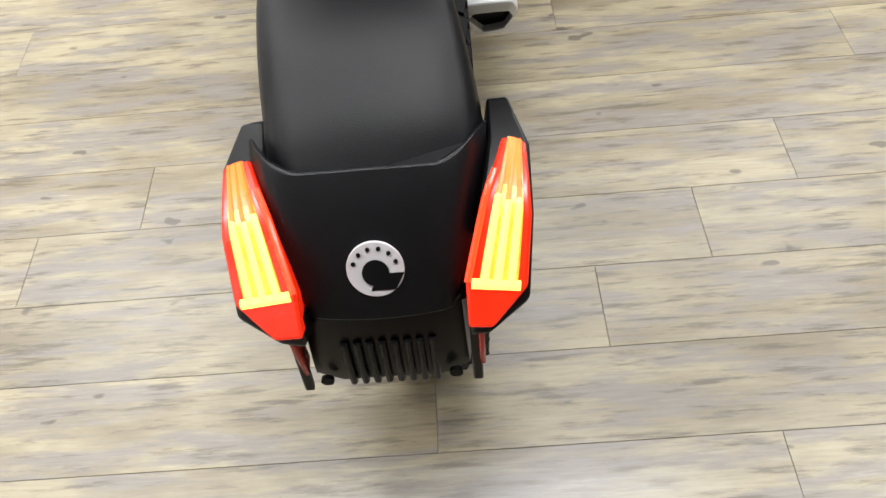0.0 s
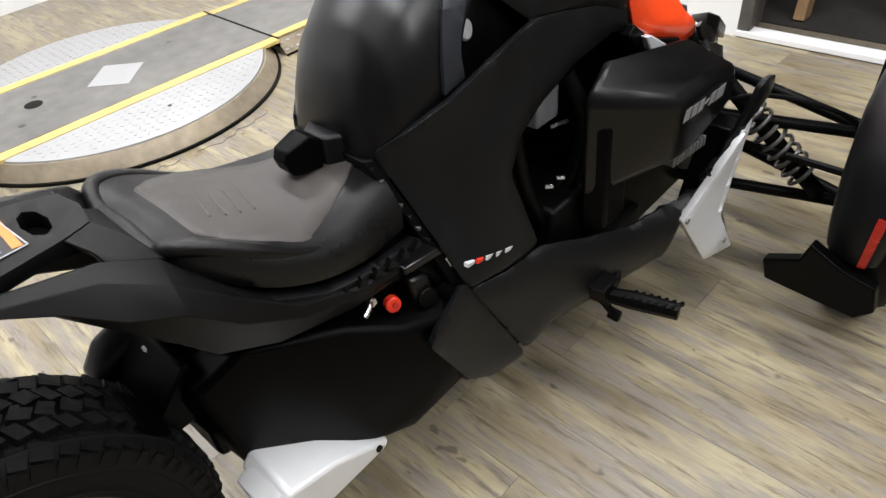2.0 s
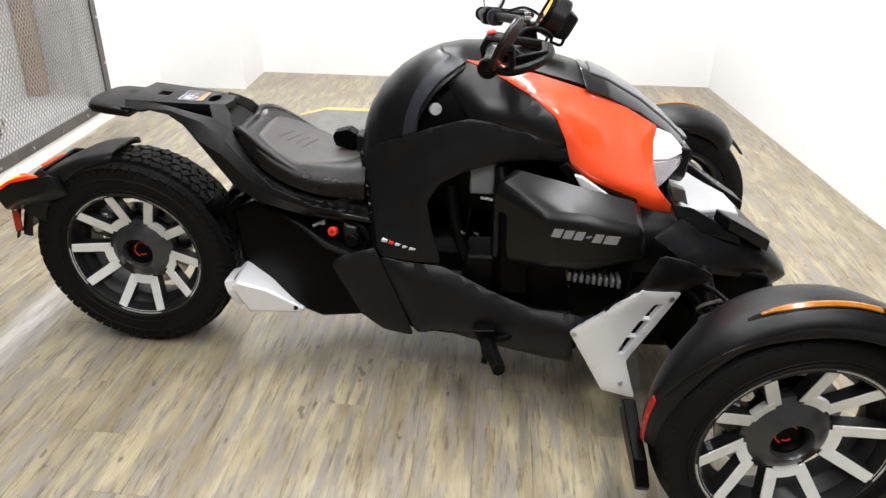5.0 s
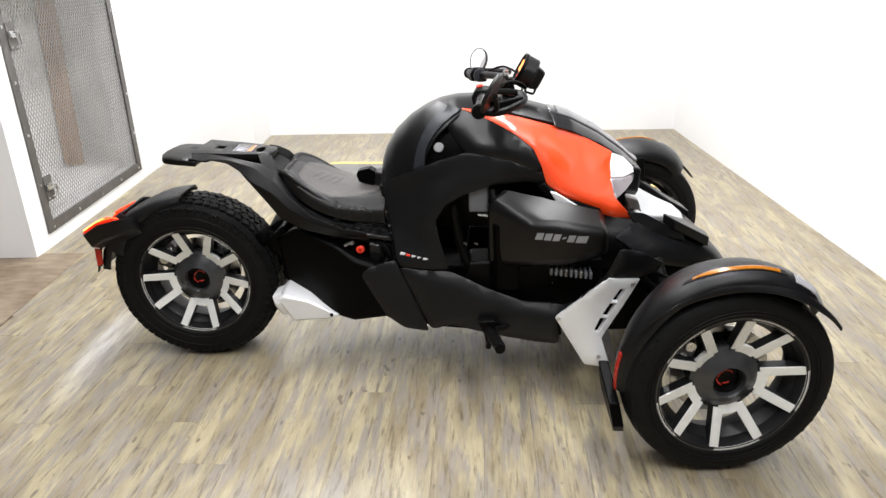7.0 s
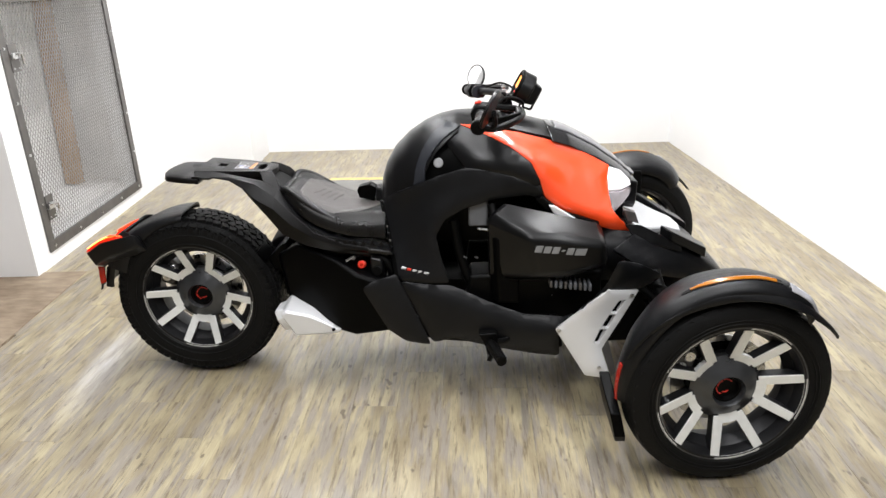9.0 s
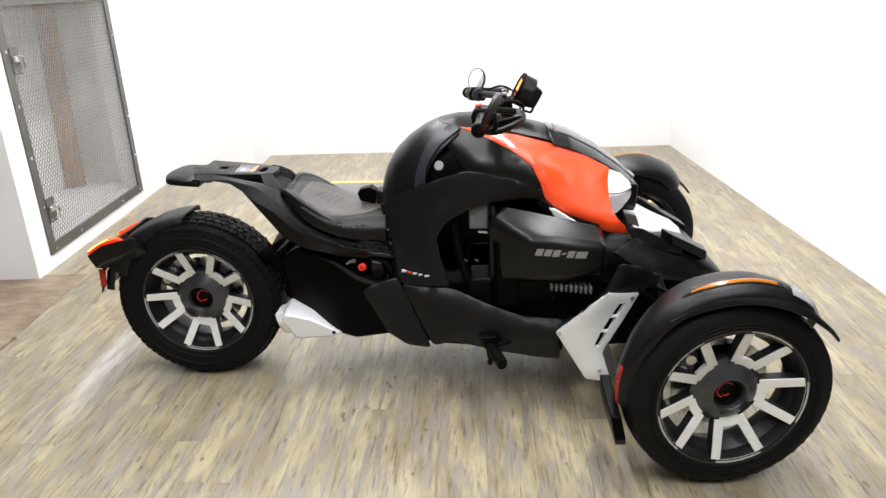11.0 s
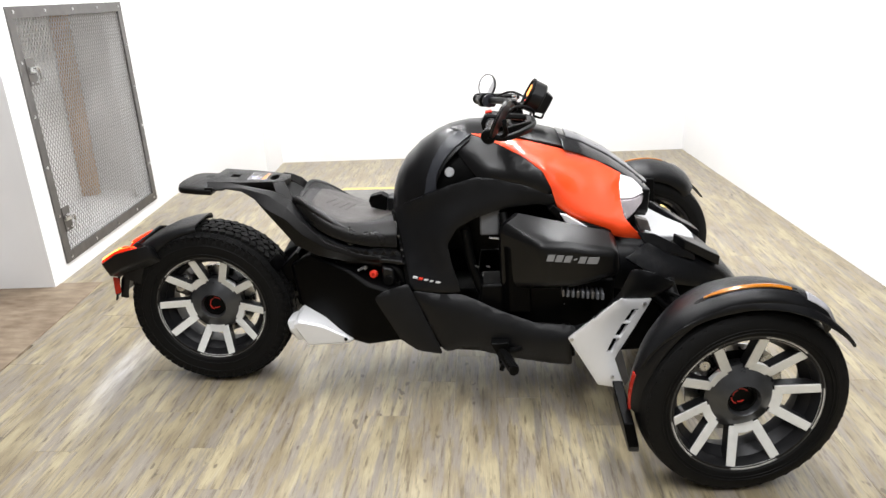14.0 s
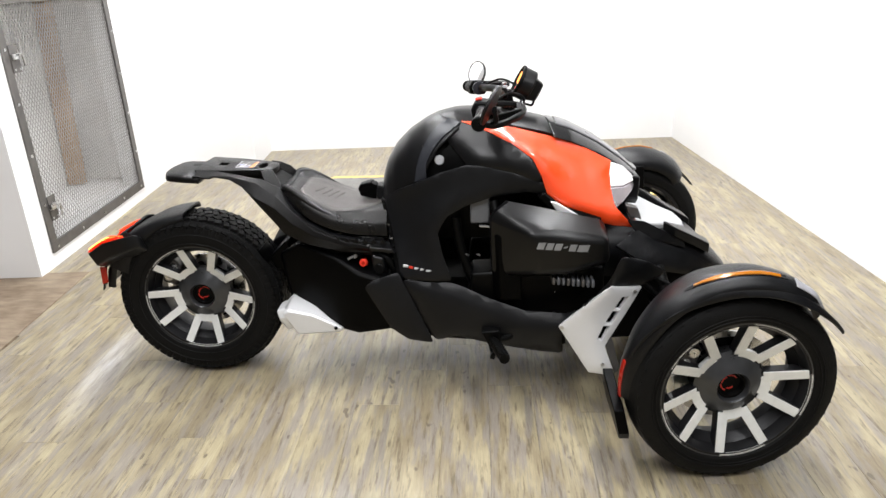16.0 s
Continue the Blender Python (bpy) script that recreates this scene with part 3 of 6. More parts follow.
        for i in range(14):
            for j in range(2):
                x = a + (b - a) * (i + 0.5) / 14
                y = -(base + (top - base) * (0.3 + 0.4 * j))
                bmesh.ops.create_cube(bm, size=1.0, matrix=pose(x, y - 0.002, h * (0.3 + 0.4 * j) + 0.002, 50, 0, 45 if (i + j) % 2 else -45) @ Matrix.Diagonal((0.016, 0.005, 0.0022, 1)))
        finish("tread_pattern", bm, TREADPLATE, ramp, "raised tread bars", flat=True)["kind"] = "stuff"
    return t


turntable()

# a thin crack line in the floor round the turntable
for k, (a0, a1) in enumerate(((222, 240), (241, 261), (266, 292))):
    rng = random.Random(30 + k)
    pts = []
    for a in np.linspace(a0, a1, 12):
        q = 0.728 + rng.uniform(-0.014, 0.014)
        pts.append((1.085 + q * math.cos(math.radians(a)), 2.035 + q * math.sin(math.radians(a)), 0.0004))
    tagged(tube("floor_crack", pts, 0.0013, GRITDARK, None, 5), "thin dark crack line in the plank floor", "crack", kind="structure")


# ---- the three-wheeler ----
bike = tagged(new("three_wheel_motorcycle"), "black three-wheeled motorcycle with orange-red nose panels and lit tail lamps", "motorcycle")


def wheel(name, r, rim, wide, knobs, base):
    """A wheel about its hub, its outer face towards -y: tyre, rim barrel, five paired spokes, hub and cap."""
    w = wide / 2
    bm = revolve([(rim + 0.006, -w * 0.78), (rim + 0.004, -w * 0.86), (rim - 0.010, -w * 0.86), (rim - 0.020, -w * 0.55), (rim - 0.024, w * 0.5),
                  (rim - 0.012, w * 0.86), (rim + 0.006, w * 0.86), (rim - 0.004, w * 0.6), (rim - 0.012, -w * 0.5)], 72)
    hub = finish(name, bm, RIMDARK, bike, "dark grey alloy wheel with machined paired spokes")
    side = [(rim - 0.006, -w * 0.80), (rim + 0.004, -w * 0.93), (rim + 0.03, -w * 1.0), (r - 0.045, -w * 1.0), (r - 0.022, -w * 0.93), (r - 0.010, -w * 0.80)]
    crown = [(r - 0.004, -w * 0.55), (r, -w * 0.2), (r, w * 0.2), (r - 0.004, w * 0.55)]
    if knobs:
        crown = [(q - 0.008, y) for q, y in crown]
    prof = side + crown + [(q, -y) for q, y in side[::-1]]
    bm = revolve(prof, 96)
    finish("tyre", bm, RUBBER, hub, "black knobbly all-terrain tyre" if knobs else "black road tyre", angle=30)
    bm = bmesh.new()
    rng = random.Random(7)
    if knobs:
        n = 64
        rows = [(-0.83, 0.150, 0.013, -10), (-0.52, 0.150, 0.001, 20), (-0.19, 0.150, 0.0, -26), (0.15, 0.150, 0.0, 26), (0.49, 0.150, 0.001, -20), (0.82, 0.150, 0.013, 10)]
        for i in range(n):
            for k, (yy, ww, drop, skew) in enumerate(rows):
                a = (i + 0.5 * (k % 2) + rng.uniform(-0.07, 0.07)) / n * 2 * math.pi
                long = 2 * math.pi * r / n * (0.86 if (i + k) % 2 else 0.66)
                tip = 0 if abs(yy) < 0.7 else math.copysign(24, yy)
                m = pose(0, 0, 0, 0, -math.degrees(a), 0) @ pose(r - 0.0065 - drop, yy * w, 0, 0, 0, tip) @ pose(0, 0, 0, skew, 0, 0)
                bmesh.ops.create_cube(bm, size=1.0, matrix=m @ Matrix.Diagonal((0.0125 + rng.uniform(-0.001, 0.001), ww * w * rng.uniform(1.7, 2.1), long, 1)))
                if k in (1, 2, 3, 4) and i % 2:
                    bmesh.ops.create_cube(bm, size=1.0, matrix=m @ pose(0.0, ww * w * 0.8, long * 0.30) @ Matrix.Diagonal((0.011, ww * w * 1.1, long * 0.4, 1)))
        for i in range(n):
            a = (i + 0.25) / n * 2 * math.pi
            for s in (-1, 1):
                m = pose(0, 0, 0, 0, -math.degrees(a), 0) @ pose(r - 0.034, s * w * 0.985, 0)
                bmesh.ops.create_cube(bm, size=1.0, matrix=m @ Matrix.Diagonal((0.020, 0.003, 0.016 if i % 2 else 0.010, 1)))
    else:
        for i in range(44):
            for k, yy in enumerate((-0.62, 0.0, 0.62)):
                a = (i + 0.5 * (k % 2)) / 44 * 2 * math.pi
                m = pose(0, 0, 0, 0, -math.degrees(a), 0) @ pose(r - 0.0055 - (0.009 if k != 1 else 0), yy * w, 0, 18 if k else -18, 0, 0 if k == 1 else math.copysign(14, yy))
                bmesh.ops.create_cube(bm, size=1.0, matrix=m @ Matrix.Diagonal((0.010, w * 0.40, 2 * math.pi * r / 44 * 0.90, 1)))
    tread = finish("tread", bm, RUBBER, hub, angle=30)
    tagged(tread, "worn black rubber tread blocks", kind="stuff")
    # fine raised rings on the sidewall
    for q in (rim + 0.014, r - 0.052):
        finish("sidewall_rib", revolve([(q, -w * 1.0), (q + 0.0015, -w * 1.0 - 0.0015), (q + 0.003, -w * 1.0)], 72), RUBBER, hub)
    # the rim's bright edge
    finish("rim_edge", revolve([(rim + 0.003, -w * 0.872), (rim + 0.003, -w * 0.862), (rim - 0.004, -w * 0.862), (rim - 0.004, -w * 0.872)], 72), RIMGREY, hub)
    inner, outer, face, back = 0.088, rim - 0.004, -w * 0.86, -w * 0.86 + 0.035

    def bar(a, b, wa, wb, ya, yb, deep):
        """A tapered bar from polar place a to b in the wheel's plane."""
        pa, pb = Vector((math.cos(a[1]) * a[0], 0, math.sin(a[1]) * a[0])), Vector((math.cos(b[1]) * b[0], 0, math.sin(b[1]) * b[0]))
        d = (pb - pa).normalized()
        n = Vector((-d.z, 0, d.x))
        return [[p + n * s * hw + Vector((0, y + dy, 0)) for s, dy in ((-1, 0), (1, 0), (1, deep), (-1, deep))] for p, hw, y in ((pa, wa, ya), (pb, wb, yb))]

    for k in range(5):
        mid = math.radians(base + 72 * k)
        spread_o, spread_i = math.radians(18.2), math.radians(17.0)
        for s in (1, -1):
            ob = finish("spoke", skin(bar((inner + 0.006, mid + s * spread_i), (outer, mid + s * spread_o), 0.0140, 0.0132, face + 0.040, face, 0.004)), MACHINED, hub, "machined silver spoke face")
            bevelled(ob, 0.0012)
            finish("spoke_web", skin(bar((inner, mid + s * spread_i), (outer, mid + s * spread_o), 0.0148, 0.0142, face + 0.045, face + 0.005, 0.030)), RIMDARK, hub)
        arc = [mid + spread_i * j / 4 for j in range(-4, 5)]
        rings = [[(math.cos(a) * q, y, math.sin(a) * q) for q, y in ((inner - 0.002, face + 0.0425), (inner + 0.024, face + 0.0335), (inner + 0.024, face + 0.050), (inner - 0.002, face + 0.054))] for a in arc]
        finish("spoke_join", skin(rings), MACHINED, hub, "machined silver spoke face")
        arc = [mid + spread_o * j / 4 for j in range(-4, 5)]
        rings = [[(math.cos(a) * q, y, math.sin(a) * q) for q, y in ((outer - 0.007, face + 0.0012), (outer + 0.002, face - 0.001), (outer + 0.002, face + 0.006), (outer - 0.007, face + 0.007))] for a in arc]
        finish("rim_bridge", skin(rings), MACHINED, hub, "machined silver rim edge")
    finish("hub_dish", revolve([(0.100, face + 0.050), (0.094, face + 0.047), (0.070, face + 0.030), (0.047, face + 0.020), (0.043, face + 0.026), (0.041, face + 0.085), (0.098, face + 0.085)], 48), RIMGREY, hub, "dark grey cone hub")
    finish("hub_cap", revolve([(0.0405, face + 0.035), (0.036, face + 0.036), (0.032, face + 0.048), (0.001, face + 0.049), (0.001, face + 0.07), (0.0405, face + 0.07)], 40), DARK, hub, "black hub cap")
    for a0, q in ((40, 0.024), (112, 0.021), (185, 0.024), (250, 0.017)):
        arc = [math.radians(a0 + 9 * j) for j in range(8)]
        finish("cap_emblem", skin([[(math.cos(a) * p, y, math.sin(a) * p) for p, y in ((q - 0.0016, face + 0.0465), (q + 0.0016, face + 0.0465), (q + 0.0016, face + 0.050), (q - 0.0016, face + 0.050))] for a in arc]), REDLINE, hub, "red emblem line")
    disc("inner_plate", (0, w * 0.62, 0), (0, 1, 0), 0.120, 0.012, DEEP, hub, 40, 0.0, inner=0.03, label="black inner hub plate")
    disc("brake_disc", (0, face + 0.092, 0), (0, 1, 0), 0.138, 0.006, STEEL, hub, 48, 0.001, inner=0.098, label="steel brake disc")
    disc("disc_carrier", (0, face + 0.093, 0), (0, 1, 0), 0.098, 0.005, DARK, hub, 32, inner=0.05)
    for k in range(6):
        a = math.radians(60 * k + 12)
        disc("carrier_button", (math.cos(a) * 0.098, face + 0.090, math.sin(a) * 0.098), (0, 1, 0), 0.008, 0.010, STEEL, hub, 10)
    finish("barrel_well", revolve([(rim - 0.022, face + 0.030), (rim - 0.030, face + 0.042), (rim - 0.040, face + 0.060), (rim - 0.034, face + 0.060), (rim - 0.026, face + 0.046), (rim - 0.020, face + 0.034)], 64), RIMDARK, hub, "stepped dark rim barrel")
    caliper = block("brake_caliper", [[(x, y, z) for x, z in ((-0.158, 0.040), (-0.105, 0.022), (-0.078, 0.098), (-0.112, 0.142), (-0.140, 0.118))] for y in (face + 0.060, face + 0.118)], GALV, hub, 0.009, "grey brake caliper")
    for dx, dz in ((-0.128, 0.062), (-0.106, 0.098)):
        disc("piston_cover", (dx, face + 0.052, dz), (0, 1, 0), 0.017, 0.012, STEEL, caliper, 16, 0.003)
    tube("bleed_screw", [(-0.122, face + 0.07, 0.128), (-0.128, face + 0.068, 0.146)], 0.004, STEEL, caliper, 6, smooth=False)
    return hub


rear = wheel("rear_wheel", 0.302, 0.2030, 0.190, True, -93.7)
rear.location = (0.012, -0.023, 0.301)
front_r = wheel("front_wheel", 0.287, 0.2115, 0.145, False, 65.5)
front_r.matrix_basis = pose(1.713, -0.639, 0.288, 0, 0, 5.85)
copy_thing(front_r, pose(1.713, 0.639, 0.288, 0, 40, 185.85))


# body: half width and heights along the length
XS = (0.698, 0.705, 0.72, 0.75, 0.80, 0.855, 0.90, 0.96, 1.03, 1.12, 1.25, 1.33, 1.42, 1.50, 1.555)
WS = (0.060, 0.088, 0.108, 0.126, 0.141, 0.151, 0.158, 0.168, 0.176, 0.182, 0.178, 0.170, 0.156, 0.138, 0.105)
TS = (0.692, 0.740, 0.783, 0.833, 0.882, 0.918, 0.938, 0.951, 0.952, 0.944, 0.912, 0.886, 0.838, 0.780, 0.730)
BS = (0.600, 0.605, 0.620, 0.650, 0.685, 0.700, 0.705, 0.715, 0.725, 0.725, 0.705, 0.690, 0.670, 0.655, 0.650)


def body(x, a, grow=0.0):
    """A point of the tank's shell at station x; a runs from 0 (right foot) to pi (left foot)."""
    w, t, b = (float(np.interp(x, XS, q)) for q in (WS, TS, BS))
    c, s = math.cos(a), math.sin(a)
    return Vector((x, -(w + grow) * math.copysign(abs(c) ** 0.80, c), b + (t + grow - b) * abs(s) ** 0.86))


def body_y(x, z, grow=0.0):
    """The shell's right-hand face (negative y) at x and height z."""
    w, t, b = (float(np.interp(x, XS, q)) for q in (WS, TS, BS))
    s = min(1.0, max(0.0, (z - b) / (t - b))) ** (1 / 0.86)
    return -((w) * (1 - s * s) ** 0.40 + grow)


def on_body(points, grow=0.004):
    return [(x, body_y(x, z, grow), z) for x, z in points]


def shell(name, x_from, x_to, a0, a1, mat, label, grow=0.0, nx=26, na=28, thick=0.006):
    """A part of the tank's shell between two lines given as functions of the angle."""
    bm = bmesh.new()
    grid = []
    for i in range(nx + 1):
        row = []
        for j in range(na + 1):
            a = a0 + (a1 - a0) * j / na
            f, t = x_from(a), x_to(a)
            k = i / nx
            row.append(bm.verts.new(body(f + (t - f) * k ** 1.35, a, grow)))
        grid.append(row)
    for p, q in zip(grid, grid[1:]):
        for j in range(na):
            bm.faces.new((p[j], p[j + 1], q[j + 1], q[j]))
    bm.normal_update()
    if sum(f.normal.z for f in bm.faces) < 0:
        bmesh.ops.reverse_faces(bm, faces=bm.faces)
    ob = finish(name, bm, mat, bike, label, 60, recalc=False)
    s = ob.modifiers.new("thickness", "SOLIDIFY")
    s.thickness, s.offset = thick, -1
    return bevelled(ob, 0.002, 2, 50)


def lerp_line(*pairs):
    """A line across the tank: x by the angle's distance from the crown (degrees)."""
    d, x = zip(*pairs)
    return lambda a: float(np.interp(abs(math.degrees(a) - 90), d, x))


seam = lerp_line((0, 0.902), (14, 0.91), (30, 0.955), (38, 0.972))
shell_front = lerp_line((0, 0.902), (14, 0.91), (30, 0.955), (38, 0.972), (48, 0.935), (60, 0.888), (75, 0.856), (90, 0.846))
shell("tank_cover", lambda a: 0.698, shell_front, 0.0, math.pi, SATIN, "domed satin black tank cover")
hood_line = lerp_line((0, 1.255), (20, 1.262), (40, 1.275))
shell("console", seam, hood_line, math.radians(57), math.radians(123), SATIN, "glossy black console below the handlebar")
shell("hood", hood_line, lambda a: 1.555, math.radians(52), math.radians(128), HOOD, "glossy black hood with a grey crown above the headlamp", grow=0.004)
shell("hood_crown", lambda a: 1.285, lambda a: 1.562, math.radians(74), math.radians(106), CROWN, "grey satin crown strip along the hood", grow=0.0085)
# dark core under the panels
core = [[body(x, a, -0.03) for a in np.linspace(0.02, math.pi - 0.02, 18)] + [(x, 0.10, 0.52), (x, -0.10, 0.52)] for x in (0.74, 0.80, 0.88, 0.96, 1.05, 1.15, 1.25, 1.35, 1.45, 1.52)]
finish("inner_core", skin(core), DARK, bike, "black inner structure")

trim_front = [(p.x, p.y) for p in spline([Vector((x, z, 0)) for x, z in ((0.857, 0.750), (0.860, 0.795), (0.880, 0.836), (0.915, 0.879), (0.972, 0.922))], 4)]
trim_rear = [(p.x, p.y) for p in spline([Vector((x, z, 0)) for x, z in ((0.936, 0.932), (0.888, 0.902), (0.852, 0.850), (0.830, 0.796), (0.819, 0.735))], 4)]
both("tank_trim", on_body(trim_front + trim_rear, 0.008), FACET, bike, thick=0.008, r=0.002, label="blue-grey trim strip")
both("tank_side", [(0.975, -0.100, 0.921), (0.918, -0.112, 0.878), (0.998, -0.180, 0.790), (1.044, -0.192, 0.796), (1.14, -0.203, 0.775), (1.226, -0.210, 0.742),
                   (1.228, -0.208, 0.765), (1.202, -0.196, 0.816), (1.142, -0.176, 0.859), (1.068, -0.146, 0.896)], SATIN, bike, thick=0.008, r=0.010, bulge=0.012,
     reach=0.06, label="sculpted satin black tank side")
def nose_crease(x, z):
    """Below its crease the nose panel folds inward."""
    return 0.42 * max(0.0, 0.688 - 0.26 * (x - 1.28) - z)


both("nose_panel", [(0.972, -0.101, 0.925), (1.05, -0.112, 0.921), (1.16, -0.110, 0.898), (1.27, -0.106, 0.868), (1.38, -0.112, 0.828), (1.460, -0.117, 0.786), (1.452, -0.140, 0.755), (1.453, -0.174, 0.708), (1.461, -0.205, 0.664),
                    (1.488, -0.221, 0.633), (1.532, -0.216, 0.586), (1.455, -0.226, 0.595), (1.370, -0.218, 0.622), (1.291, -0.213, 0.658), (1.246, -0.212, 0.706), (1.227, -0.210, 0.766), (1.200, -0.198, 0.818), (1.140, -0.178, 0.861), (1.065, -0.148, 0.896)],
     ORANGE, bike, thick=0.007, r=0.008, bulge=0.012, reach=0.05, step=0.012, label="glossy orange-red nose panel", wave=nose_crease)

# headlamp: lens between the hood and the panels
for s in (-1, 1):
    upper = [(1.462, 0.117, 0.782), (1.500, 0.117, 0.769), (1.530, 0.104, 0.740), (1.551, 0.089, 0.712), (1.502, 0.132, 0.704), (1.456, 0.166, 0.713), (1.455, 0.139, 0.756)]
    lower = [(1.457, 0.167, 0.710), (1.502, 0.132, 0.701), (1.551, 0.089, 0.709), (1.541, 0.095, 0.676), (1.509, 0.126, 0.654), (1.472, 0.196, 0.647), (1.460, 0.199, 0.666)]
    lamp = block("headlamp", [[(x - d, y * s * k, z) for x, y, z in upper] for d, k in ((0.05, 0.86), (0.0, 1.0))], HEADLENS, bike, 0.004, "clear lit headlamp lens")
    block("reflector", [[(x - d, y * s * k, z) for x, y, z in lower] for d, k in ((0.05, 0.86), (0.0, 1.0))], REFLECTOR, lamp, 0.005, "smoked silver lamp reflector")
block("headlamp_bezel", [[(1.555 + dx, y, z + dz) for y, z in ((-0.10, 0.735), (0.10, 0.735), (0.09, 0.655), (0.06, 0.63), (-0.06, 0.63), (-0.09, 0.655))] for dx, dz in ((-0.06, 0.0), (0.008, -0.012))], SATIN, bike, 0.006, "black headlamp surround")

# side frames
both("side_panel", [(0.708, -0.098, 0.674), (0.755, -0.138, 0.704), (0.822, -0.168, 0.738), (0.905, -0.181, 0.774), (0.992, -0.188, 0.801), (1.044, -0.194, 0.796), (1.14, -0.204, 0.776), (1.236, -0.208, 0.742), (1.285, -0.205, 0.690),
                    (1.262, -0.203, 0.676), (1.235, -0.205, 0.700), (1.189, -0.206, 0.714), (1.08, -0.205, 0.700), (0.985, -0.205, 0.668), (0.925, -0.208, 0.635), (0.892, -0.213, 0.580), (0.905, -0.226, 0.520), (0.935, -0.238, 0.420),
                    (0.850, -0.236, 0.419), (0.765, -0.220, 0.424), (0.752, -0.188, 0.490), (0.735, -0.145, 0.570)],
     BLACK, bike, thick=0.012, r=0.012, bulge=0.005, reach=0.03, label="matte black side frame panel")
both("lower_fairing", [(0.766, -0.222, 0.420), (0.85, -0.237, 0.415), (0.936, -0.240, 0.414), (0.985, -0.252, 0.398), (1.06, -0.264, 0.366), (1.18, -0.288, 0.330), (1.318, -0.322, 0.338), (1.372, -0.345, 0.395), (1.425, -0.372, 0.470), (1.457, -0.392, 0.563),
                       (1.53, -0.385, 0.545), (1.600, -0.362, 0.500), (1.575, -0.356, 0.474), (1.530, -0.356, 0.450), (1.436, -0.380, 0.458), (1.36, -0.362, 0.385), (1.288, -0.345, 0.300), (1.30, -0.312, 0.185), (1.20, -0.285, 0.182),
                       (1.07, -0.272, 0.200), (0.945, -0.262, 0.226), (0.875, -0.255, 0.203)],
     BLACK, bike, thick=0.012, r=0.02, bulge=0.016, reach=0.05, label="matte black lower fairing")
both("rear_kick_panel", [(0.642, -0.246, 0.402), (0.668, -0.243, 0.424), (0.756, -0.222, 0.446), (0.866, -0.256, 0.206), (0.862, -0.258, 0.198), (0.782, -0.247, 0.205), (0.722, -0.246, 0.250)],
     BLACK, bike, thick=0.012, r=0.012, bulge=0.006, reach=0.03, label="matte black heel guard panel")
for s in (1, -1):
    sp = panel("silver_shield", [(1.277, -0.352, 0.307), (1.431, -0.388, 0.460), (1.530, -0.360, 0.449), (1.490, -0.366, 0.370), (1.434, -0.372, 0.266), (1.424, -0.376, 0.246), (1.455, -0.402, 0.154), (1.376, -0.376, 0.150)], SILVER, bike,
               thick=0.016, r=0.005, bulge=0.004, reach=0.02, side=s, label="silver painted side shield",
               holes=([(1.468, 0.420), (1.490, 0.418), (1.466, 0.373), (1.444, 0.375)], [(1.4415, 0.370), (1.463, 0.368), (1.440, 0.322), (1.418, 0.324)], [(1.4155, 0.319), (1.437, 0.317), (1.415, 0.268), (1.397, 0.270)]))
    block("shield_return", [[(x, (y + d) * s, z) for x, y, z in ((1.436, -0.368, 0.268), (1.427, -0.372, 0.246), (1.457, -0.397, 0.156))] + [(1.474, (-0.380 + d) * s, 0.170), (1.450, (-0.352 + d) * s, 0.262)] for d in (0.0, 0.012)], GALV, sp, 0.002, "grey return edge of the shield")
    for x, y, z in ((1.288, -0.357, 0.306), (1.415, -0.396, 0.192), (1.507, -0.371, 0.436)):
        disc("screw", (x, y * s, z), (0, -s, 0), 0.0065, 0.004, STEEL, sp, 12, 0.001)
    # dark recess behind the slots
    block("radiator_duct", [[(x, y * s, z) for x, z in ((1.40, 0.27), (1.46, 0.27), (1.53, 0.43), (1.47, 0.43))] for y in (-0.345, -0.28)], DARK, bike, 0.004)

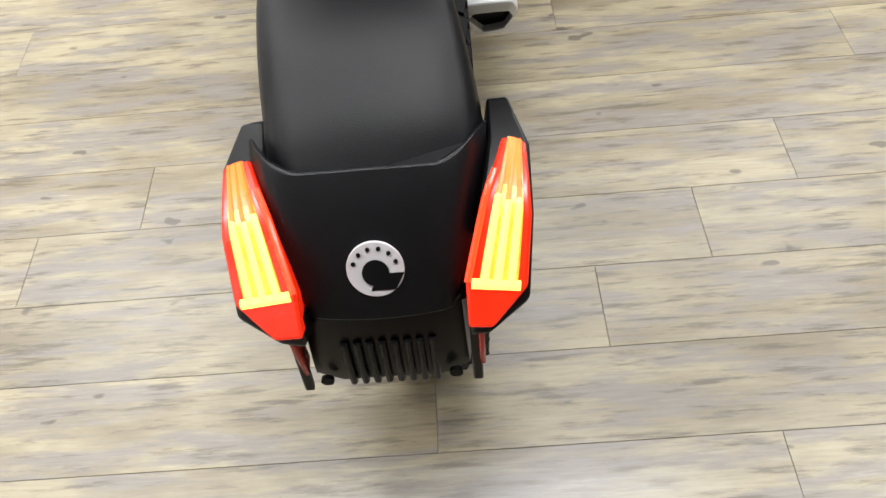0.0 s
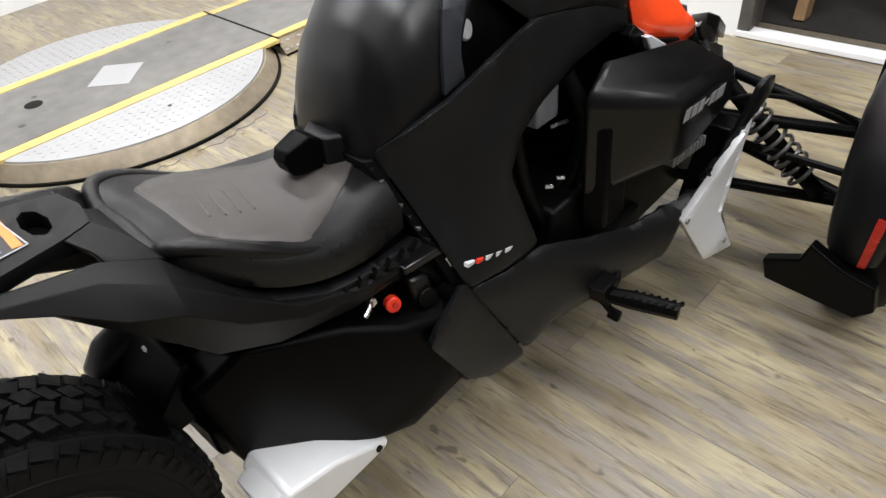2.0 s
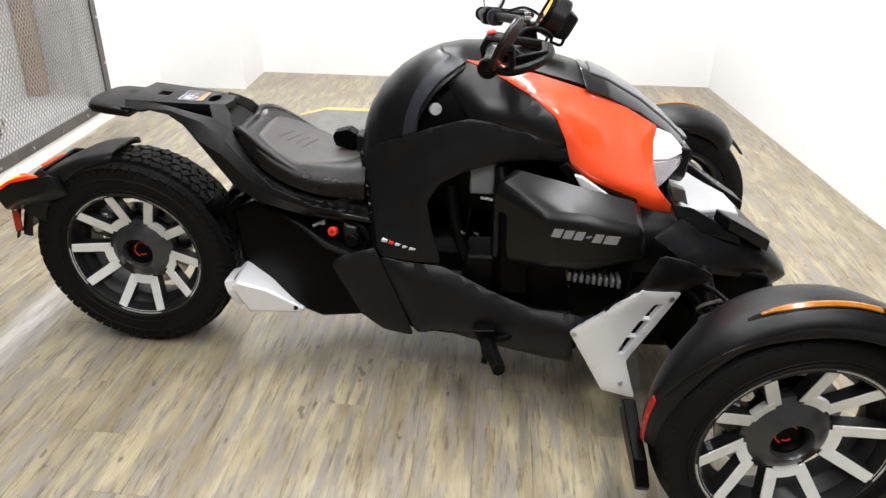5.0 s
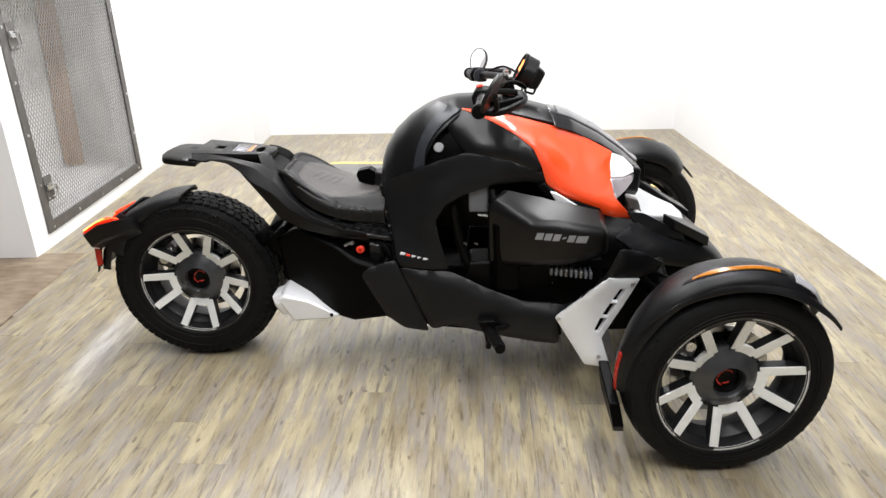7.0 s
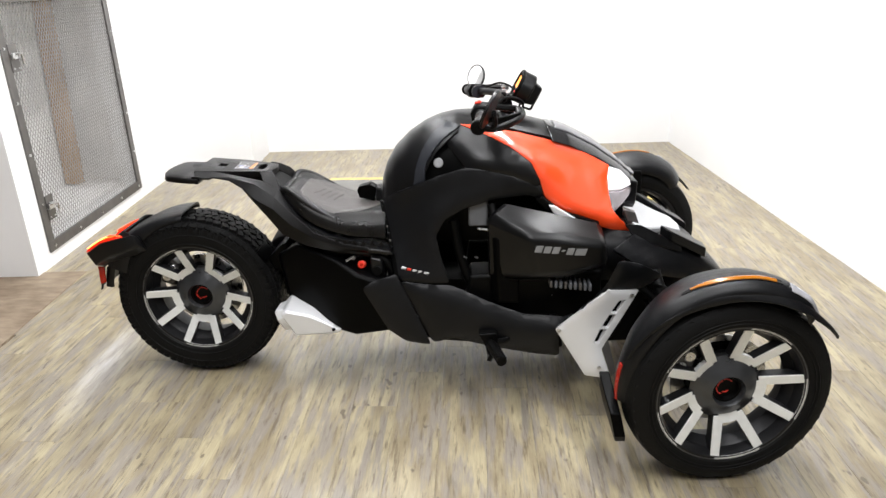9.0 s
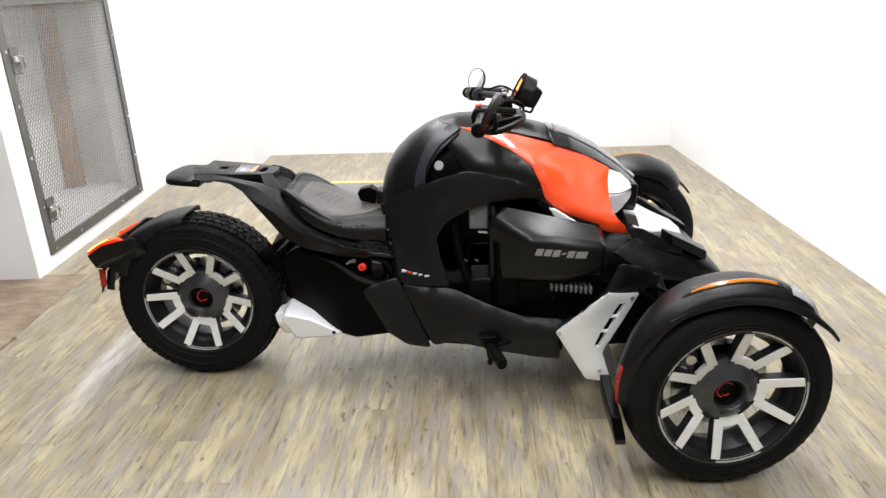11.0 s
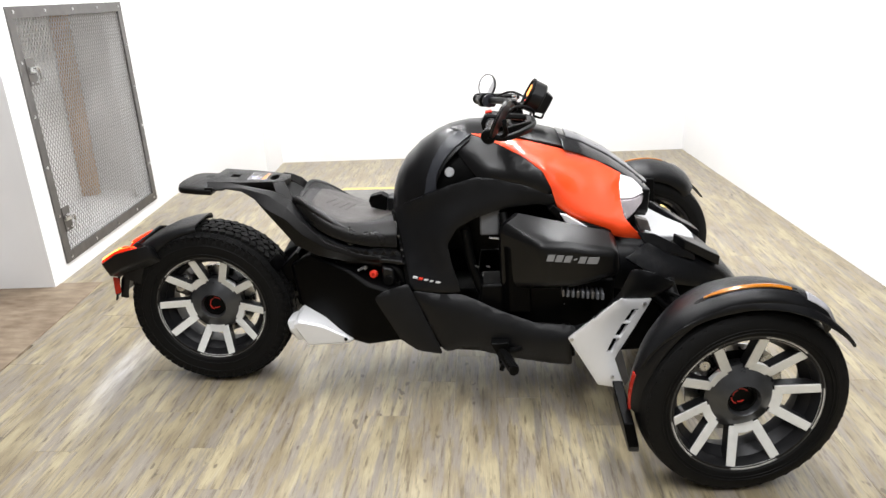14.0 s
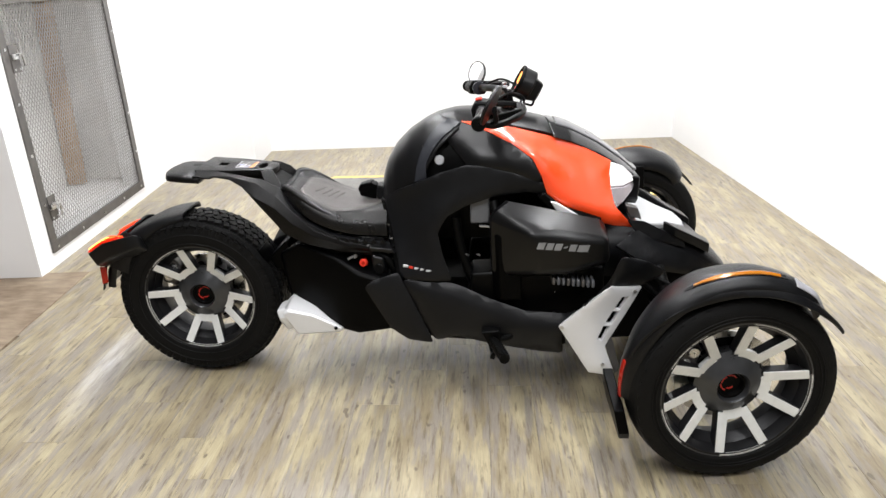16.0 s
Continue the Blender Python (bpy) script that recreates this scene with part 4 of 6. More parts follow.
# engine bay
for s in (1, -1):
    outer_face = [(1.182, 0.626), (1.30, 0.618), (1.425, 0.600), (1.430, 0.520), (1.30, 0.490), (1.215, 0.488)]
    inner_face = [(1.050, 0.655), (1.105, 0.705), (1.425, 0.632), (1.445, 0.500), (1.30, 0.430), (1.055, 0.430)]
    case = block("engine_cover", [ring_at(inner_face, -0.236, s), ring_at(outer_face, -0.350, s)], COVER, bike, 0.020, "black moulded engine cover")
    # pale wordmark as plain slanted bars
    for dx, wide in ((0.0, 0.022), (0.027, 0.021), (0.053, 0.021), (0.081, 0.009), (0.097, 0.021), (0.123, 0.033)):
        tall, up = (0.021, 0.0) if wide > 0.01 else (0.005, 0.009)
        z0 = 0.574 - dx * 0.085 + up
        ring = [(1.203 + dx, z0), (1.203 + dx + wide, z0 - 0.001), (1.203 + dx + wide + 0.007, z0 + tall), (1.203 + dx + 0.007, z0 + tall)]
        finish("wordmark_shape", skin([ring_at(ring, y, s) for y in (-0.3515, -0.3528)]), GREYINK, case, "plain grey wordmark bar", flat=True)
    block("belt_cover", [ring_at([(1.06, 0.60), (1.12, 0.62), (1.13, 0.38), (1.07, 0.36)], -0.235, s), ring_at([(1.09, 0.59), (1.16, 0.60), (1.17, 0.36), (1.10, 0.36)], -0.275, s)], DEEP, bike, 0.008, "black ribbed engine housing")
    for k in range(9):
        box("cooling_fin", (1.262 + 0.0155 * k, -0.300 * s, 0.452 - 0.0016 * k), (0.0095, 0.05, 0.024), GREYTANK if k % 3 else GALV, bike, bevel=0.003)
    block("engine_sump", [ring_at([(1.00, 0.44), (1.44, 0.46), (1.44, 0.30), (1.30, 0.24), (0.98, 0.28)], y, s) for y in (-0.10, -0.225)], DARK, bike, 0.01, "black engine block")
    block("radiator_tank", [ring_at([(1.00, 0.69), (1.065, 0.70), (1.065, 0.60), (1.00, 0.60)], y, s) for y in (-0.14, -0.185)], GREYTANK, bike, 0.006, "grey coolant tank")
    tube("clamp_bolt", [(1.03, -0.19 * s, 0.595), (1.07, -0.20 * s, 0.593)], 0.004, STEEL, bike, 8, smooth=False)
    tube("coolant_hose", [(1.075, -0.19 * s, 0.68), (1.09, -0.22 * s, 0.60), (1.10, -0.20 * s, 0.48), (1.05, -0.17 * s, 0.38)], 0.014, DARK, bike, 10)
    tube("frame_tube", [(0.95, -0.17 * s, 0.62), (0.97, -0.18 * s, 0.50), (1.02, -0.20 * s, 0.36)], 0.016, DARK, bike, 10)
    for x, z in ((0.985, 0.505), (1.02, 0.505), (1.27, 0.368)):
        tube("fixing_bolt", [(x, -0.215 * s, z), (x + 0.010, -0.224 * s, z - 0.001)], 0.0036, STEEL, bike, 8, smooth=False)
    block("intake_duct", [ring_at([(1.235, 0.715), (1.30, 0.665), (1.42, 0.625), (1.42, 0.61), (1.26, 0.655), (1.215, 0.70)], y, s) for y in (-0.15, -0.225)], DARK, bike, 0.004)
    block("duct_edge", [ring_at([(1.255, 0.688), (1.275, 0.684), (1.345, 0.640), (1.275, 0.655)], y, s) for y in (-0.22, -0.238)], SILVER, bike, 0.003, "pale bracket under the nose panel")
    block("floor_tray", [ring_at([(0.70, 0.30), (1.30, 0.30), (1.32, 0.175), (0.90, 0.205), (0.72, 0.24)], y, s) for y in (-0.05, -0.245)], DARK, bike, 0.01)

# plain bars of the side name
for s in (1, -1):
    for dx, wide, m in ((0.0, 0.016, WHITE), (0.020, 0.013, REDKNOB), (0.038, 0.015, WHITE), (0.058, 0.014, WHITE), (0.077, 0.016, WHITE)):
        x, z, y = 0.772 + dx, 0.462 - 0.13 * dx, -0.2118 - 0.235 * dx
        ring = [(x, z), (x + wide, z - 0.002), (x + wide + 0.003, z + 0.0042), (x + 0.003, z + 0.0062)]
        finish("name_shape", skin([[(px, (y - d) * s, pz) for px, pz in ring] for d in (-0.010, 0.0034)]), m, bike, "plain name bar on the side panel", flat=True)

# seat
st = [(0.352, 0.060, 0.690, 0.668, 0.652), (0.368, 0.108, 0.716, 0.690, 0.655), (0.395, 0.136, 0.722, 0.690, 0.648), (0.435, 0.156, 0.706, 0.668, 0.622), (0.485, 0.168, 0.676, 0.640, 0.592),
      (0.545, 0.172, 0.648, 0.618, 0.568), (0.610, 0.166, 0.638, 0.604, 0.550), (0.665, 0.152, 0.640, 0.596, 0.540), (0.715, 0.138, 0.646, 0.592, 0.532)]
rings = []
for x, w, zc, ze, zb in st:
    g = min(1.0, max(0.0, (0.575 - x) / 0.15))
    g = g * g * (3 - 2 * g) * (0.35 if x < 0.36 else 1.0)      # raised bolster round the back
    half = [(w * 0.86, zb), (w * 0.985, zb + 0.012), (w, ze - 0.008 + 0.010 * g), (w * (0.93 - 0.02 * g), ze + 0.006 + 0.020 * g), (w * 0.80, ze + (zc - ze) * 0.45 + 0.008 + 0.003 * g), (w * 0.62, ze + (zc - ze) * 0.72 - 0.009 * g), (w * 0.35, zc - 0.003 - 0.014 * g), (0.0, zc - 0.015 * g)]
    ring = [(x, -y, z) for y, z in half] + [(x, y, z) for y, z in half[:-1][::-1]]
    rings.append(ring)
lines = [spline([Vector(r[i]) for r in rings], 4) for i in range(len(rings[0]))]
rings = [[ln[k] for ln in lines] for k in range(len(lines[0]))]
seat = finish("seat", skin(rings), SEAT, bike, "dark brown-black moulded seat", 50)
def seat_height(ring, y):
    """Height of the seat's skin over a point across it."""
    up = ring[2:-2]
    return float(np.interp(y, [p[1] for p in up], [p[2] for p in up]))


# the grippy top is round at the back, widest at the thighs and narrows to the tank
top_rows = []
for ring in rings:
    x = ring[7][0]
    if not 0.405 < x < 0.706:
        continue
    hw = float(np.interp(x, (0.405, 0.412, 0.425, 0.445, 0.475, 0.510, 0.540, 0.590, 0.650, 0.706), (0.044, 0.068, 0.092, 0.111, 0.129, 0.144, 0.149, 0.116, 0.082, 0.052)))
    ys = [hw * q for q in (-1.0, -0.96, -0.72, -0.45, -0.2, 0.0, 0.2, 0.45, 0.72, 0.96, 1.0)]
    top_rows.append([Vector((x, y, seat_height(ring, y) + (0.0028 if abs(y) < 0.99 * hw and len(top_rows) > 0 else -0.003))) for y in ys])
bm = skin(top_rows, closed=False)
finish("seat_panel", bm, SEATTOP, seat, "brown-grey grippy seat top", 60)
# rounded bolster that rises round the back and fades along the thighs
back = [r for r in rings if 0.372 < r[7][0] < 0.60][::3]
crest = [Vector(r[3]).lerp(Vector(r[4]), 0.25) for r in back[::-1]]
crest += [Vector((0.366, y, 0.706 - 0.9 * y * y)) for y in (-0.07, 0.0, 0.07)]
crest += [Vector(r[11]).lerp(Vector(r[10]), 0.25) for r in back]
fade = [0.0125 * min(1.0, 0.18 + 0.30 * min(q, len(crest) - 1 - q)) for q in range(len(crest))]
tube("seat_bolster", [p - Vector((0, 0, 0.0068)) for p in crest], 0.012, SEAT, seat, 12, 4, "raised bolster round the seat's back", radii=fade)
for k in range(4):
    x = 0.462 + 0.022 * k
    crown = [(r[7][0], r[7][2]) for r in rings]
    zs = [float(np.interp(x + d, [c[0] for c in crown], [c[1] for c in crown])) for d in (0.0, 0.010, 0.020)]
    tube("seat_rib", [(x, -0.040, zs[0] + 0.0012), (x + 0.010, 0.0, zs[1] + 0.0022), (x + 0.020, 0.040, zs[2] + 0.0012)], 0.0021, SEATRIB, seat, 8)
block("latch_tab", [[(x, y * k, z) for x, k, z in ((0.606, 0.7, 0.676), (0.615, 0.9, 0.652), (0.668, 1.0, 0.640), (0.676, 1.0, 0.688), (0.654, 1.0, 0.702), (0.614, 0.8, 0.692))] for y in (-0.022, 0.022)], DEEP, bike, 0.003, "black tongue between seat and tank")
block("latch_neck", [[(x, y, z) for x, y in ((0.674, -0.024), (0.735, -0.066), (0.735, 0.066), (0.674, 0.024))] for z in (0.60, 0.690)], BLACK, bike, 0.006)
for s in (1, -1):
    tray = panel("seat_tray", [(0.345, -0.125, 0.700), (0.372, -0.135, 0.690), (0.44, -0.168, 0.612), (0.53, -0.180, 0.566), (0.62, -0.176, 0.545), (0.728, -0.158, 0.530), (0.728, -0.165, 0.490), (0.60, -0.178, 0.505), (0.46, -0.168, 0.530), (0.39, -0.145, 0.590), (0.345, -0.128, 0.655)],
                 BLACK, bike, thick=0.02, r=0.012, side=s, label="black seat tray edge")
    for k in range(6):
        x = 0.545 + 0.030 * k
        block("tray_notch", [ring_at([(x, 0.545 - 0.08 * (x - 0.545)), (x + 0.010, 0.560 - 0.08 * (x - 0.545)), (x + 0.020, 0.545 - 0.08 * (x - 0.545))], y, s) for y in (-0.174 + 0.07 * max(0, x - 0.6), -0.186 + 0.07 * max(0, x - 0.6))], RACK, tray, 0.001)
    block("seat_gap", [[(x, (y + d) * s, z) for x, y, z in ((0.694, -0.084, 0.66), (0.712, -0.094, 0.66), (0.742, -0.142, 0.56), (0.764, -0.206, 0.43), (0.746, -0.200, 0.43), (0.722, -0.136, 0.56))] for d in (0.07, 0.0)], DARK, bike, 0.003)
    for k in range(7):
        box("gap_rung", (0.705 + 0.0055 * k, (-0.091 - 0.0115 * k) * s, 0.645 - 0.021 * k), (0.007, 0.012, 0.006), GALV if k % 2 else BLACK, bike, bevel=0.001)

# luggage rack over the rear wheel
RY, RZ = -0.021, 0.763
rack_outline = [(0.090, -0.094), (0.20, -0.081), (0.285, -0.062), (0.322, -0.046), (0.330, 0.0), (0.322, 0.046), (0.285, 0.062), (0.20, 0.081), (0.090, 0.094), (0.086, 0.0)]
rack = bmesh.new()
vs = [rack.verts.new((x, y + RY, RZ)) for x, y in rack_outline]
rack.faces.new(vs)
oval = [(0.280 + 0.014 * math.cos(q), -0.022 + 0.036 * math.sin(q)) for q in np.linspace(0, 2 * math.pi, 8, endpoint=False)]
hole_list = [[(0.138, -0.040), (0.166, -0.040), (0.166, -0.004), (0.138, -0.004)], oval]
for hole in hole_list:
    for (ax, ay), (bx, by) in zip(hole, hole[1:] + hole[:1]):
        bmesh.ops.bisect_plane(rack, geom=rack.verts[:] + rack.edges[:] + rack.faces[:], plane_co=(ax, ay, 0), plane_no=(by - ay, ax - bx, 0), dist=1e-5)
for hole in hole_list:
    bmesh.ops.delete(rack, geom=[f for f in rack.faces if inside(f.calc_center_median().x, f.calc_center_median().y, [(float(x), float(y)) for x, y in hole])], context="FACES")
bmesh.ops.dissolve_limit(rack, angle_limit=0.01, verts=rack.verts[:], edges=rack.edges[:])
rack.normal_update()
if sum(f.normal.z for f in rack.faces) < 0:
    bmesh.ops.reverse_faces(rack, faces=rack.faces)
rack = finish("rack_plate", rack, RACK, bike, "matte black luggage rack plate with cut-outs", recalc=False)
sm = rack.modifiers.new("thickness", "SOLIDIFY")
sm.thickness, sm.offset = 0.020, -1
bevelled(rack, 0.003, 2, 50)
pad_plan = [(0.106, -0.104), (0.05, -0.100), (0.008, -0.091), (-0.006, -0.080), (-0.022, -0.040), (-0.027, 0.0), (-0.024, 0.045), (-0.014, 0.085), (-0.003, 0.106), (0.014, 0.116), (0.06, 0.118), (0.106, 0.118)]
pad = [[(0.05 + (x - 0.05) * k, y * k + RY, z + 0.0001 * i) for i, (x, y) in enumerate(pad_plan)] for k, z in ((0.97, 0.722), (1.0, 0.733), (0.97, 0.742), (0.80, 0.7475))]
bevelled(finish("rack_pad", skin(pad), RACK, bike, "matte black rear grab pad", 60), 0.003, 2, 45)
block("pad_notch", [[(x, y + RY, z) for x, y in ((0.040, 0.036), (0.040, 0.060), (0.098, 0.068), (0.098, -0.066), (0.070, -0.048), (0.062, 0.032))] for z in (0.735, 0.7486)], DARK, bike, 0.002, "dark latch recess in the grab pad")
block("pad_gap", [[(x, y + RY, z) for x, y in ((0.086, -0.100), (0.110, -0.100), (0.110, 0.105), (0.086, 0.105))] for z in (0.734, 0.7482)], DARK, bike, 0.0)
lab = [(0.203, -0.070), (0.260, -0.064), (0.254, 0.020), (0.199, 0.022)]
LZ = RZ + 0.0004
label_ob = finish("warning_label", skin([[(x, y, LZ + d) for x, y in lab] for d in (0.0, 0.0010)]), STICKERDARK, rack, "dark warning sticker with white border and orange header")
prints = [(0.246, -0.060, 0.256, 0.014, STICKER_O), (0.211, -0.058, 0.228, -0.038, STICKER_W), (0.206, -0.036, 0.216, -0.024, STICKER_B), (0.218, -0.032, 0.226, -0.018, STICKER_W), (0.230, -0.056, 0.236, -0.044, STICKER_B),
          (0.232, -0.040, 0.240, -0.030, STICKER_W), (0.208, -0.018, 0.214, -0.008, GREYINK), (0.222, -0.010, 0.229, 0.004, GREYINK)]
for xa, ya, xb, yb, m in prints:
    finish("sticker_bar", skin([[(x, y, LZ + 0.0010 + d) for x, y in ((xa, ya), (xb, ya - 0.002), (xb + 0.001, yb), (xa + 0.002, yb))] for d in (0.0, 0.0006)]), m, label_ob, "plain sticker print", flat=True)
for a, b in zip(lab, lab[1:] + lab[:1]):
    tube("sticker_edge", [(x, y, LZ + 0.001) for x, y in (a, b)], 0.0010, STICKER_W, label_ob, 6, smooth=False)

# arms: stations of top edge, upper facet edge, lower facet edge and foot edge
arm = [((0.092, -0.114, 0.7625), (0.092, -0.134, 0.744), (0.092, -0.135, 0.740), (0.092, -0.126, 0.736)), ((0.136, -0.109, 0.7625), (0.136, -0.134, 0.744), (0.136, -0.135, 0.740), (0.136, -0.126, 0.736)),
       ((0.150, -0.108, 0.7620), (0.150, -0.132, 0.750), (0.150, -0.133, 0.746), (0.150, -0.122, 0.742)), ((0.198, -0.112, 0.756), (0.200, -0.130, 0.750), (0.200, -0.136, 0.740), (0.198, -0.118, 0.733)),
       ((0.245, -0.120, 0.750), (0.245, -0.142, 0.743), (0.242, -0.154, 0.722), (0.236, -0.130, 0.712)), ((0.300, -0.120, 0.742), (0.286, -0.150, 0.736), (0.288, -0.180, 0.692), (0.270, -0.150, 0.678)),
       ((0.356, -0.126, 0.716), (0.350, -0.160, 0.696), (0.348, -0.182, 0.660), (0.316, -0.165, 0.630)), ((0.402, -0.138, 0.655), (0.412, -0.170, 0.638), (0.402, -0.185, 0.608), (0.366, -0.160, 0.562)),
       ((0.462, -0.160, 0.600), (0.480, -0.181, 0.582), (0.480, -0.187, 0.562), (0.445, -0.166, 0.528)), ((0.560, -0.172, 0.550), (0.580, -0.187, 0.542), (0.590, -0.189, 0.527), (0.568, -0.172, 0.502)),
       ((0.690, -0.166, 0.525), (0.690, -0.176, 0.518), (0.690, -0.177, 0.508), (0.690, -0.166, 0.495))]


def across(p, s):
    """The right side's point, or its twin on the left about the rack's own middle line."""
    x, y, z = p
    return (x, y, z) if s == 1 else (x, -y - 0.042 * max(0.0, min(1.0, (0.5 - x) / 0.35)), z)


for s in (1, -1):
    rings = []
    for t, a, b, c in arm:
        ring = [t, a, b, c, (c[0] + 0.004, c[1] + 0.030, c[2] + 0.006), (t[0], t[1] + 0.024, t[2] - 0.014)]
        rings.append([across(q, s) for q in ring])
    block("rack_arm", rings, RACK, bike, 0.0028, "matte black faceted rack arm", 26)
    block("rack_strut", [[across(q, s) for q in ring] for ring in (((0.286, -0.084, 0.7622), (0.324, -0.066, 0.7622), (0.320, -0.040, 0.745), (0.286, -0.052, 0.745)), ((0.300, -0.112, 0.7500), (0.350, -0.100, 0.738), (0.346, -0.070, 0.715), (0.306, -0.082, 0.725)),
                          ((0.304, -0.124, 0.738), (0.368, -0.124, 0.706), (0.362, -0.100, 0.690), (0.310, -0.100, 0.71)))], RACK, bike, 0.003, "matte black rack strut", 26)
block("rack_underbeam", [[(x, y + RY, z) for y, z in ((-w, zt), (w, zt), (w * 0.8, zb), (-w * 0.8, zb))] for x, w, zt, zb in ((0.11, 0.070, 0.742, 0.732), (0.25, 0.050, 0.742, 0.722), (0.33, 0.055, 0.735, 0.69), (0.37, 0.08, 0.70, 0.63), (0.46, 0.13, 0.58, 0.54), (0.54, 0.15, 0.55, 0.51))], DARK, bike, 0.006)

# the rack rises a little towards its rear end
for ob in [q for q in bike.children_recursive if q.name.split(".")[0] in ("rack_plate", "rack_pad", "pad_notch", "pad_gap", "warning_label", "sticker_bar", "sticker_edge", "rack_arm", "rack_strut", "rack_underbeam")]:
    for v in ob.data.vertices:
        k = min(1.0, max(0.0, (0.31 - v.co.x) / 0.31))
        wide = 0.0 if ob.name.startswith("pad_") or ob.name.startswith("rack_pad") else 0.016
        v.co += Vector((-0.026, -0.010, 0.021)) * k + Vector((0, (0.006 + wide) * min(1.0, max(0.0, (0.46 - v.co.x) / 0.2)), 0))

# rear fender and tail


def fender_point(cx, cz, r, deg, y):
    a = math.radians(deg)
    return (cx + r * math.cos(a), y, cz + r * math.sin(a))


def fender(name, cx, cz, cy, spans, mat, label, section, deep=((0, 1.0), (360, 1.0))):
    """A fender skinned round an axle: spans of (degrees, radius, half width), section of (across, drop)."""
    d, r, w = zip(*spans)
    rings = []
    for t in np.linspace(d[0], d[-1], 34):
        fall = float(np.interp(t, [q[0] for q in deep], [q[1] for q in deep]))
        rr, ww = float(np.interp(t, d, r)), float(np.interp(t, d, w))
        top = [fender_point(cx, cz, rr - dr * fall, t, cy + s * ww) for s, dr in section]
        low = [fender_point(cx, cz, rr - dr * fall - 0.006, t, cy + s * (ww - 0.004)) for s, dr in section[::-1]]
        rings.append(top + low)
    return finish(name, skin(rings), mat, bike, label, 50)


arch = [(-1.0, 0.075), (-0.985, 0.046), (-0.93, 0.024), (-0.82, 0.010), (-0.62, 0.003), (-0.3, 0.0), (0.0, 0.0), (0.3, 0.001), (0.60, 0.005), (0.80, 0.014), (0.92, 0.030), (0.98, 0.050), (1.0, 0.075)]
fender("rear_fender", 0, 0.300, -0.006, ((91, 0.321, 0.088), (95, 0.319, 0.096), (118, 0.317, 0.104), (140, 0.321, 0.109), (158, 0.325, 0.106)), BLACK, "matte black rear fender", arch, ((91, 0.30), (110, 0.42), (140, 0.75), (158, 1.0)))


def tail_cover():
    """The cover between the tail lamps: its upper seam dips in the middle and rises as horns to the lamps."""
    rows = []
    across = np.linspace(-1, 1, 25)
    for k in np.linspace(0, 1, 16):
        top, low = [], []
        for s in across:
            t0 = 133.6 - 6.6 * max(0.0, (abs(s) - 0.62) / 0.38) ** 1.6
            t = t0 + (157.5 - 1.5 * s * s - t0) * k
            w = float(np.interp(t, (127, 131, 148, 158), (0.110, 0.109, 0.096, 0.076)))
            r = float(np.interp(t, (127, 132, 148, 158), (0.328, 0.333, 0.336, 0.338)))
            drop = 0.0 if abs(s) < 0.8 else 0.10 * (abs(s) - 0.8) ** 1.5 * 3.0
            top.append(fender_point(0, 0.302, r - drop, t, -0.003 + s * w))
            low.append(fender_point(0, 0.302, r - drop - 0.007, t, -0.003 + s * (w - 0.002)))
        rows.append(top + low[::-1])
    return bevelled(finish("tail_cover", skin(rows), BLACK, bike, "matte black tail cover", 45), 0.002, 2, 50)


